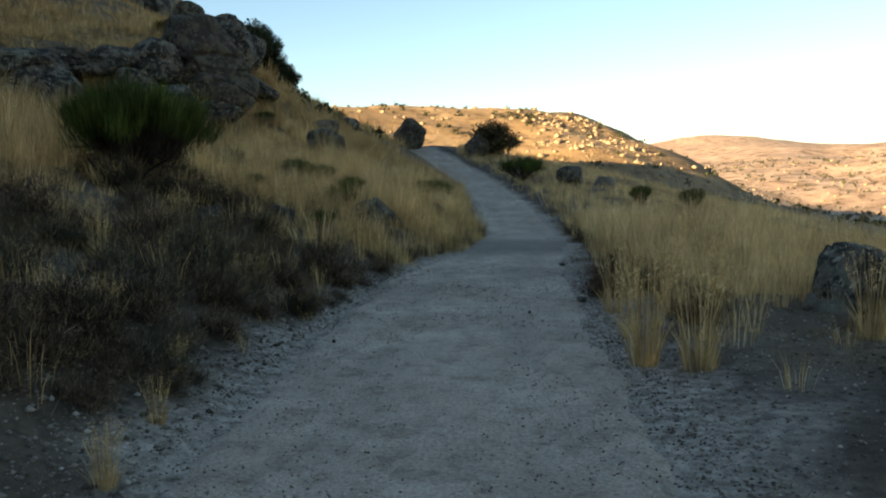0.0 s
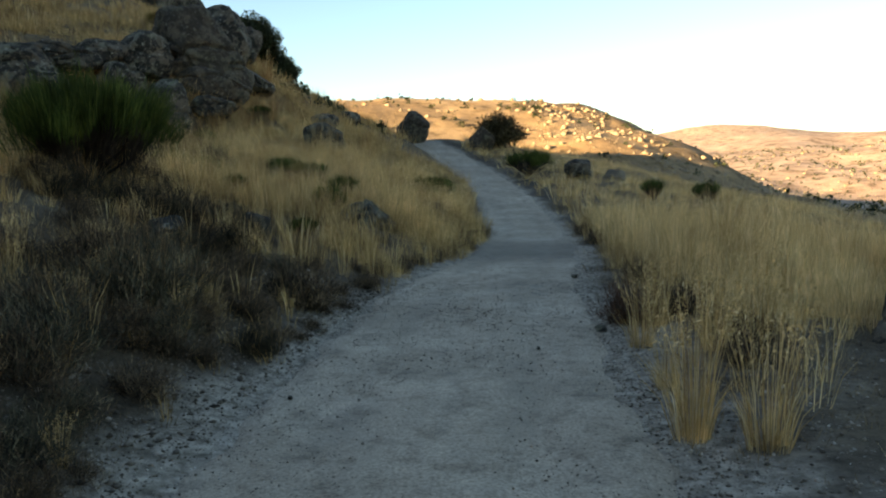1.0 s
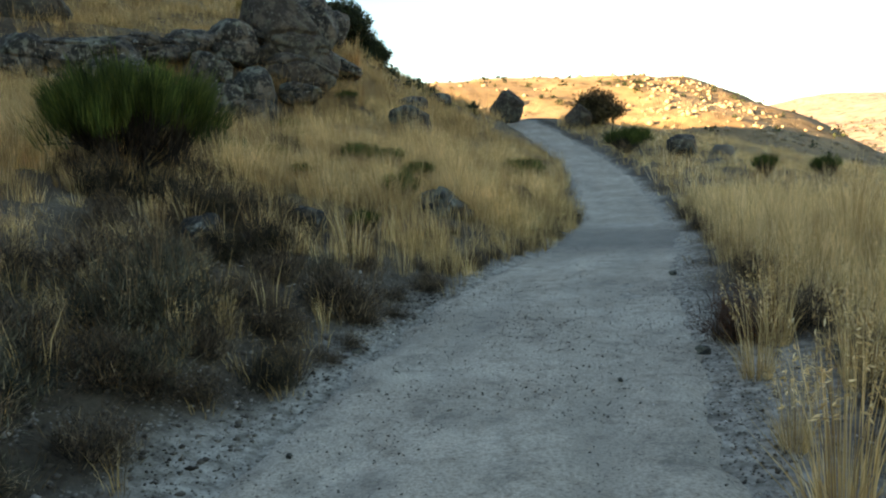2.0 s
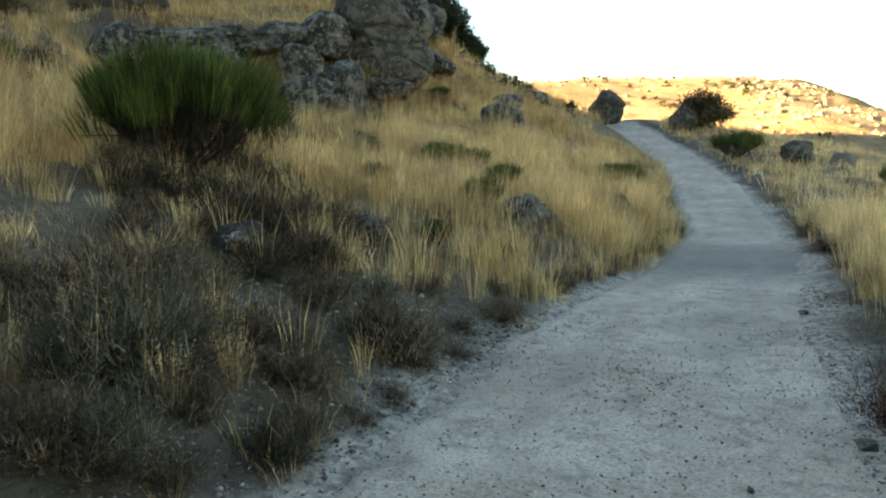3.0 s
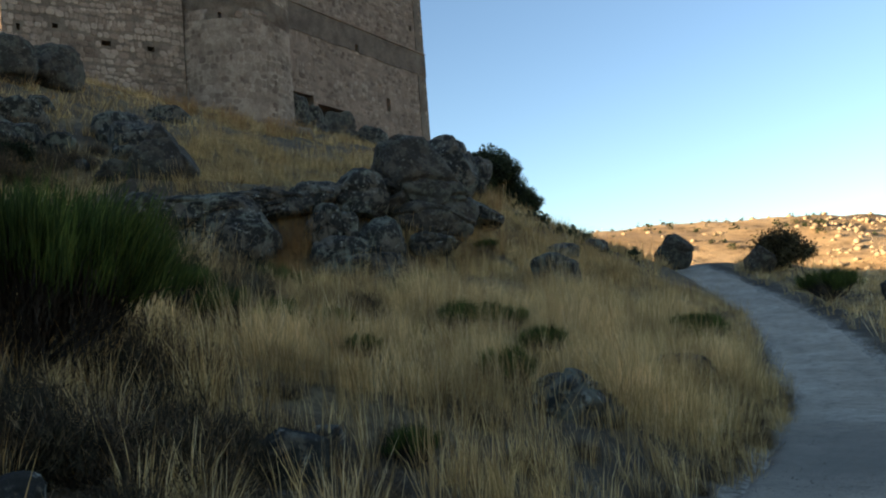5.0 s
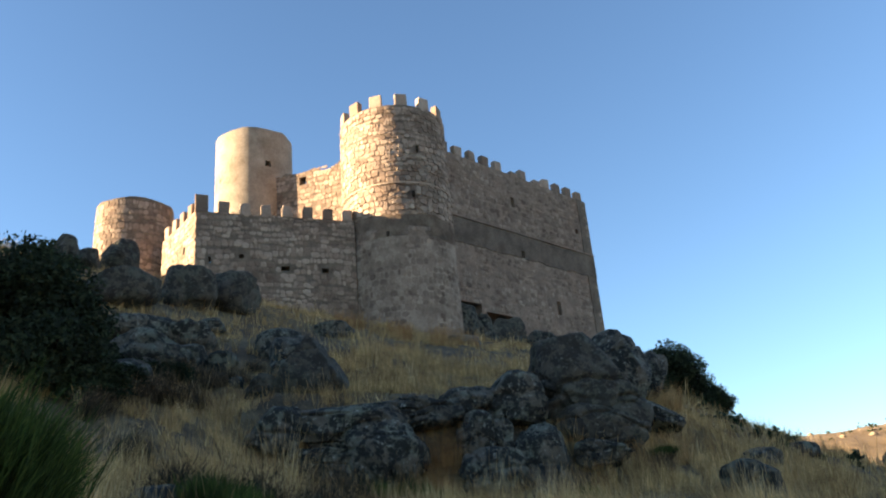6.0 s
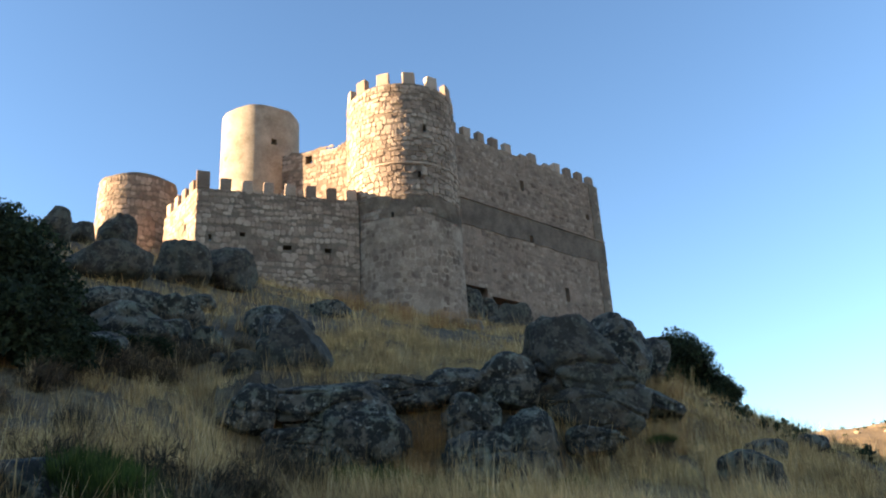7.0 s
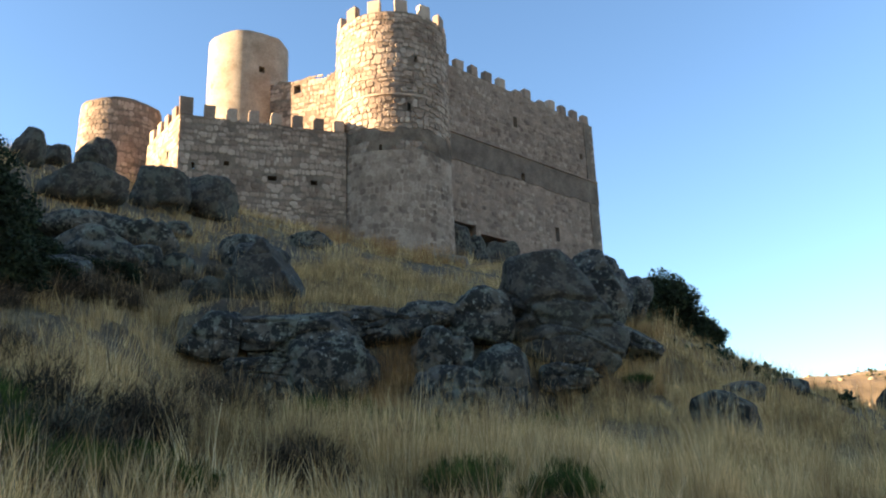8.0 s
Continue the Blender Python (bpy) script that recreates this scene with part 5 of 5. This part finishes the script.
for k, x, y, size in ((0, -3.55, 11.3, 0.9), (1, -3.3, 11.65, 0.8), (0, -3.1, 12.2, 0.9), (0, -4.2, 12.1, 0.9), (1, -4.5, 13.2, 0.9), (0, -3.9, 11.9, 0.8), (1, -4.9, 11.5, 0.9), (0, -5.4, 11.9, 0.9),
                      (0, -7.8, 17.9, 1.6), (0, -7.2, 18.5, 1.4), (1, -11.5, 22.8, 1.9), (0, -10.8, 23.2, 1.6), (3, -6.3, 17.2, 1.4), (1, -10.2, 22.3, 1.5), (0, -5.5, 19.1, 1.0), (1, -8.5, 17.4, 1.5), (0, -2.4, 13.8, 0.7), (1, -2.75, 12.9, 0.8),
                      (0, -1.9, 12.1, 0.6), (1, -2.1, 15.2, 0.6), (0, -1.55, 14.3, 0.5), (0, -2.37, 5.08, 0.75), (0, -2.6, 5.3, 0.7), (1, -1.62, 5.24, 0.35), (1, -2.3, 4.1, 0.5), (0, -9.4, 21.2, 1.1), (1, -8.6, 20.4, 0.9)):
    repeat(heath_kinds[k], x, y, 170 * size, size, 0.85)
for x, y, turn, size, high in ((-15.0, 29.3, 10, 1.4, 1.0), (-14.1, 29.9, 60, 1.6, 1.0), (-13.3, 30.6, 130, 1.3, 1.0), (-12.5, 31.2, 200, 1.2, 1.0), (-10.6, 34.2, 20, 1.2, 1.0), (-9.3, 38.5, 80, 1.0, 0.7),
                               (-3.4, 20.5, 40, 0.75, 0.8), (-2.4, 18.8, 90, 0.7, 0.8), (-4.2, 16.8, 150, 0.5, 0.8), (-6.4, 18.2, 210, 0.6, 0.7), (-6.9, 16.9, 10, 0.85, 1.0), (-6.2, 16.7, 80, 0.75, 1.0), (-7.5, 17.0, 150, 0.9, 1.0), (-5.6, 17.1, 230, 0.6, 1.0), (-3.9, 19.6, 300, 0.7, 1.0), (-1.0, 26.4, 20, 0.8, 0.9), (-1.2, 28.8, 120, 0.9, 0.9)):
    repeat(small, x, y, turn, size, high)
slope_shrub = stand(heath("heath_shrub", 26, DARK_HEATH, "dark brown twiggy heath shrub, also standing in for bush shade", count=5200), -7.8, 17.9, 0.05, 0, 1.5, 1.0)
for x, y, turn, size in ((-7.2, 18.6, 40, 1.3), (-8.4, 17.3, 90, 1.4), (-11.4, 22.9, 130, 1.6), (-10.6, 23.0, 20, 1.4), (-10.0, 22.3, 200, 1.2), (-6.2, 17.3, 70, 1.1), (-14.3, 29.3, 160, 1.4), (-13.2, 30.2, 10, 1.4), (-12.3, 31.0, 80, 1.3), (-5.4, 19.3, 260, 0.9), (-14.6, 21.1, 140, 1.2),
                         # dark shrubs added round the broom's foot in place of the shade there
                         (-3.5, 11.2, 30, 0.9), (-3.1, 11.7, 80, 0.8), (-4.0, 11.6, 150, 0.9), (-4.6, 11.3, 220, 0.9), (-3.0, 12.3, 10, 0.8), (-3.6, 12.4, 60, 0.9), (-4.4, 12.9, 140, 1.0), (-2.6, 11.0, 200, 0.7), (-4.2, 13.6, 95, 0.8), (-2.9, 10.4, 15, 0.7),
                         (-2.4, 5.1, 15, 0.8), (-2.5, 6.6, 70, 0.7), (-3.0, 9.1, 120, 0.8), (-1.45, 7.9, 30, 0.5), (-1.6, 9.9, 60, 0.7)):
    repeat(slope_shrub, x, y, turn, size)
for x, y, size, high in ((-27.7, 28.4, 0.9, 0.6), (-25.8, 29.2, 0.7, 0.6), (-28.6, 28.6, 0.8, 0.7), (-25.4, 30.3, 0.6, 0.7), (-20.4, 23.6, 0.8, 0.8), (-23.2, 26.4, 0.7, 0.7), (-32.6, 30.4, 0.9, 0.7)):
    repeat(low_oak, x, y, 300 * size, size, high)
for k, x, y, size in ((0, -20.7, 24.4, 1.7), (1, -18.6, 22.3, 1.6), (0, -16.5, 20.3, 1.3), (0, -19.6, 23.3, 1.6), (1, -21.6, 25.6, 1.8), (0, -22.6, 27.4, 1.8), (0, -24.2, 28.3, 1.8), (1, -26.4, 27.2, 1.9), (0, -23.6, 29.6, 1.5), (0, -29.4, 29.6, 1.9), (1, -13.5, 19.3, 1.0)):
    repeat(heath_kinds[k], x, y, 200 * size, size, 0.8)
scrub = np.random.default_rng(61)
for k in range(46):
    x, y = scrub.uniform(-33, -22), scrub.uniform(25.5, 35)
    repeat(heath_kinds[k % 2], x, y, 47 * k, scrub.uniform(1.2, 2.0), 0.75)
for k in range(34):
    x, y = scrub.uniform(-4.4, -1.7), scrub.uniform(4.4, 11.0)
    repeat(heath_kinds[k % 4 if k % 4 != 2 else 1], x, y, 47 * k, scrub.uniform(0.42, 0.85), 0.75)
stand(heath("heath_shrub", 31, RUST, "rust-brown dead heath shrub at the track edge", count=3400), 1.95, 9.35, 0.05, 0, 0.75, 1.0)


# tall single tufts at the downhill edge, and russet grass in the rocks
def tuft(name, label, seed, high, blades, mat, spread=0.16):
    r = np.random.default_rng(seed)
    a = r.uniform(0, 2 * np.pi, blades)
    rad = spread * np.sqrt(r.random(blades))
    stem = r.random(blades) < 0.35
    h = np.where(stem, r.uniform(0.7, 1.05, blades), r.uniform(0.2, 0.6, blades)) * high
    base = np.stack([rad * np.cos(a), rad * np.sin(a), np.full(blades, -0.03)], 1)
    out = h * np.where(stem, r.uniform(0, 0.28, blades), r.uniform(0.05, 0.6, blades))
    tip = base + np.stack([out * np.cos(a), out * np.sin(a), h], 1)
    root = tagged(new(name), label, "grass tuft")
    tagged(part_mesh("foliage", blades_mesh("foliage", base, tip, np.where(stem, 0.0042, 0.0055), 0.0, r), mat, root), kind="stuff")
    k = np.repeat(np.where(stem)[0], 7)
    f = r.uniform(0.78, 1.0, len(k))[:, None]
    c = base[k] + (tip[k] - base[k]) * f + r.normal(0, 0.006, (len(k), 3))
    tagged(part_mesh("seed_head", leaves_mesh("seed_head", c, np.full(len(k), 0.016), r, 0.25), mat, root), kind="stuff")
    return root


tall = stand(tuft("grass_tuft", "tall straw-coloured grass tuft with seed heads", 41, 1.0, 170, STRAW, 0.11), 1.65, 5.95, 0)
for x, y, turn, size in ((2.0, 5.72, 90, 1.0), (1.75, 7.0, 30, 0.6), (2.4, 8.0, 200, 0.9), (3.75, 6.7, 20, 0.9), (2.9, 8.4, 120, 1.0), (2.2, 9.2, 10, 0.9),
                         (1.85, 8.3, 60, 0.8), (-1.75, 5.3, 12, 0.35), (-1.55, 4.4, 80, 0.35), (-2.5, 5.6, 60, 0.4), (-1.45, 3.5, 15, 0.4)):
    repeat(tall, x, y, turn, size)
sparse = np.random.default_rng(63)
for k in range(30):
    x, y = sparse.uniform(-5.6, -1.9), sparse.uniform(4.6, 12.2)
    repeat(tall, x, y, 83 * k, sparse.uniform(0.3, 0.6))
russet = stand(tuft("grass_tuft", "russet-orange dry grass in a gap of the rocks", 42, 1.3, 260, RUSSET, 0.4), -14.6, 31.4, 0)
for x, y, turn, size in ((-14.75, 32.3, 35, 1.0), (-14.6, 32.8, 95, 1.2), (-14.9, 31.9, 50, 1.0), (-14.45, 32.2, 150, 1.1), (-14.3, 31.7, 250, 0.9), (-14.85, 32.7, 80, 1.1), (-14.5, 33.2, 20, 1.2), (-14.2, 35.0, 10, 1.0),
                         (-10.2, 34.2, 70, 0.8), (-10.6, 36.0, 70, 0.7), (-18.2, 28.2, 70, 0.7), (-9.6, 37.0, 90, 0.9), (-9.0, 39.0, 20, 0.9), (-10.6, 39.0, 120, 0.9), (-11.4, 39.9, 200, 0.9), (-10.0, 42.5, 20, 1.0)):
    repeat(russet, x, y, turn, size)


warm = np.random.default_rng(62)
for k in range(26):
    x, y = warm.uniform(-37, -26), warm.uniform(47, 60)
    repeat(russet, x, y, 40 * k, warm.uniform(0.7, 1.1))


# twiggy undergrowth that leans over the uphill edge of the track
for k in range(26):
    y = 8.6 + 0.62 * k + warm.uniform(-0.2, 0.2)
    x = float(np.interp(y, YS, TRACK_X) - np.interp(y, YS, TRACK_W)) - warm.uniform(0.1, 0.45)
    repeat(heath_kinds[k % 2], x, y, 61 * k, warm.uniform(0.36, 0.62), 0.75)


# ---- loose stones ----
def scatter_stones(name, x, y, size, mat, label, r, lift=0.2, height=land):
    n = len(x)
    z = height(x, y) + size * lift
    shape = np.array([[1, 0, 0], [0, 1, 0], [-1, 0, 0], [0, -1, 0], [0, 0, 0.7], [0, 0, -0.7]])
    ang = r.uniform(0, 2 * np.pi, n)
    c, s = np.cos(ang), np.sin(ang)
    v = shape[None] * r.uniform(0.55, 1.2, (n, 6, 1)) * size[:, None, None]
    v = np.stack([v[..., 0] * c[:, None] - v[..., 1] * s[:, None], v[..., 0] * s[:, None] + v[..., 1] * c[:, None], v[..., 2]], 2)
    v = v + np.stack([x, y, z], 1)[:, None]
    tri = np.array([[0, 1, 4], [1, 2, 4], [2, 3, 4], [3, 0, 4], [1, 0, 5], [2, 1, 5], [3, 2, 5], [0, 3, 5]])
    f = (np.arange(n)[:, None, None] * 6 + tri[None]).reshape(-1, 3)
    return tagged(part_mesh(name, quads_mesh(name, v.reshape(-1, 3), f), mat), label, "loose stones", kind="stuff")


def on_track(x, y):
    return np.interp(y, YS, TRACK_Z) + 0.02


r = np.random.default_rng(9)
n = 15000
y = 1.5 + 13.5 * r.random(n) ** 1.4
edge = r.choice([-1, 1], n)
x = np.interp(y, YS, TRACK_X) + edge * (np.interp(y, YS, TRACK_W) + r.normal(0.1, 0.26, n))
scatter_stones("gravel", x, y, 0.004 + 0.012 * r.random(n) ** 2.5, PEBBLE, "small pale gravel along the edges of the track", r)
n = 8000
y = r.uniform(2, 12, n)
x = np.interp(y, YS, TRACK_X) - np.interp(y, YS, TRACK_W) - r.uniform(0.0, 2.4, n)
scatter_stones("gravel", x, y, 0.006 + 0.03 * r.random(n) ** 3.5, PEBBLE, "scattered pale stones on bare soil", r)
n = 5000
y = r.uniform(2.5, 9, n)
x = np.interp(y, YS, TRACK_X) + np.interp(y, YS, TRACK_W) + r.uniform(0.0, 2.6, n)
scatter_stones("gravel", x, y, 0.005 + 0.02 * r.random(n) ** 4, PEBBLE, "scattered grey stones on bare soil", r)
n = 6500
y = 1.5 + 22.5 * r.random(n) ** 1.3
x = np.interp(y, YS, TRACK_X) + r.uniform(-0.85, 0.85, n) * np.interp(y, YS, TRACK_W)
ok = r.random(n) < 0.05 + 0.95 * sstep(0.1, 0.6, fbm(x * 1.6, y, 0.9, 3))
x, y = x[ok], y[ok]
scatter_stones("dark_crumbs", x, y, 0.003 + 0.008 * r.random(len(x)) ** 3, CRUMB, "dark crumbs of earth and litter on the track", r, 0.1, on_track)
x, y, w = [], [], []
for cx_, cy_, sx, sy, m in ((0.15, 10.2, 0.14, 0.5, 260), (0.6, 9.9, 0.2, 0.6, 300), (0.35, 8.0, 0.35, 0.7, 240), (0.2, 11.6, 0.4, 0.5, 90), (1.6, 25.3, 0.25, 1.3, 110), (1.3, 15.0, 0.4, 1.0, 80), (-0.2, 6.2, 0.5, 0.9, 60)):
    x.append(r.normal(cx_, sx, m)), y.append(r.normal(cy_, sy, m)), w.append(0.003 + 0.009 * r.random(m) ** 2)
scatter_stones("dark_crumbs", np.concatenate(x), np.concatenate(y), np.concatenate(w), CRUMB, "clusters of dark flakes along the wheel ruts", r, 0.05, on_track)
n = 9000
y = 1.5 + 11 * r.random(n) ** 1.2
x = np.interp(y, YS, TRACK_X) + np.sign(r.uniform(-1, 1, n)) * r.random(n) ** 0.6 * np.interp(y, YS, TRACK_W)
scatter_stones("gravel", x, y, 0.003 + 0.009 * r.random(n) ** 3, PEBBLE, "fine pale gravel lying on the track", r, 0.1, on_track)
for x, y, w in ((-1.12, 9.0, 0.10), (1.6, 8.9, 0.12), (1.85, 12.8, 0.1), (0.95, 8.2, 0.05), (-0.9, 6.8, 0.05)):
    ob = new("stone", ROCK_MESHES[3])
    ob.matrix_basis = pose(x, y, float(on_track(x, y)) + 0.25 * w, 0, 0, 100 * x)
    ob.scale = (w, w * 0.7, w * 0.6)
    tagged(ob, "small dark stone lying on the gravel track", "stone", "stones on the track")

# boulders over the sunlit ridge and the hills beyond
n = 17000
x, y = r.uniform(-70, 75, n), r.uniform(95, 290, n)
slope = fbm(x, y, 22, 3)
ok = r.random(n) < 0.06 + 0.94 * sstep(-0.3, 0.4, slope) * sstep(5, 30, x) * sstep(62, 44, x - 0.1 * (y - 200))
x, y = x[ok], y[ok]
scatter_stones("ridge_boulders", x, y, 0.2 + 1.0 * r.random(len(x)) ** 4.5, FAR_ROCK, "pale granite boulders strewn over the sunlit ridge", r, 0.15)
n = 3000
x, y = r.uniform(60, 620, n), r.uniform(180, 1000, n)
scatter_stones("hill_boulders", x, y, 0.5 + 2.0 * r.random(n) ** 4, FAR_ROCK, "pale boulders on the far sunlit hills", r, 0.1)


def far_scrub(name, x, y, size, label, r, per=26):
    k = np.repeat(np.arange(len(x)), per)
    q = r.normal(0, 0.42, (len(k), 3)) * size[k][:, None]
    c = np.stack([x, y, land(x, y) + size * 0.4], 1)[k] + q
    c[:, 2] = np.maximum(c[:, 2], land(c[:, 0], c[:, 1]))
    ob = part_mesh(name, leaves_mesh(name, c, size[k] * 0.3, r, 0.7), OAK)
    return tagged(ob, label, "scrub", kind="stuff")


n = 420
x, y = r.uniform(-60, 80, n), r.uniform(85, 290, n)
far_scrub("ridge_scrub", x, y, 0.4 + 0.9 * r.random(n) ** 2, "dark scrub dotted over the sunlit ridge", r)
n = 3600
x, y = r.uniform(60, 700, n), r.uniform(160, 1000, n)
far_scrub("hill_scrub", x, y, 0.8 + 2.2 * r.random(n) ** 2, "dark scrub dotted over the far hills", r, 14)
n = 60
x, y = r.uniform(-14, -5, n), r.uniform(46, 66, n)
far_scrub("crest_scrub", x, y, 0.2 + 0.35 * r.random(n), "small dark scrub along the crest of the slope", r)
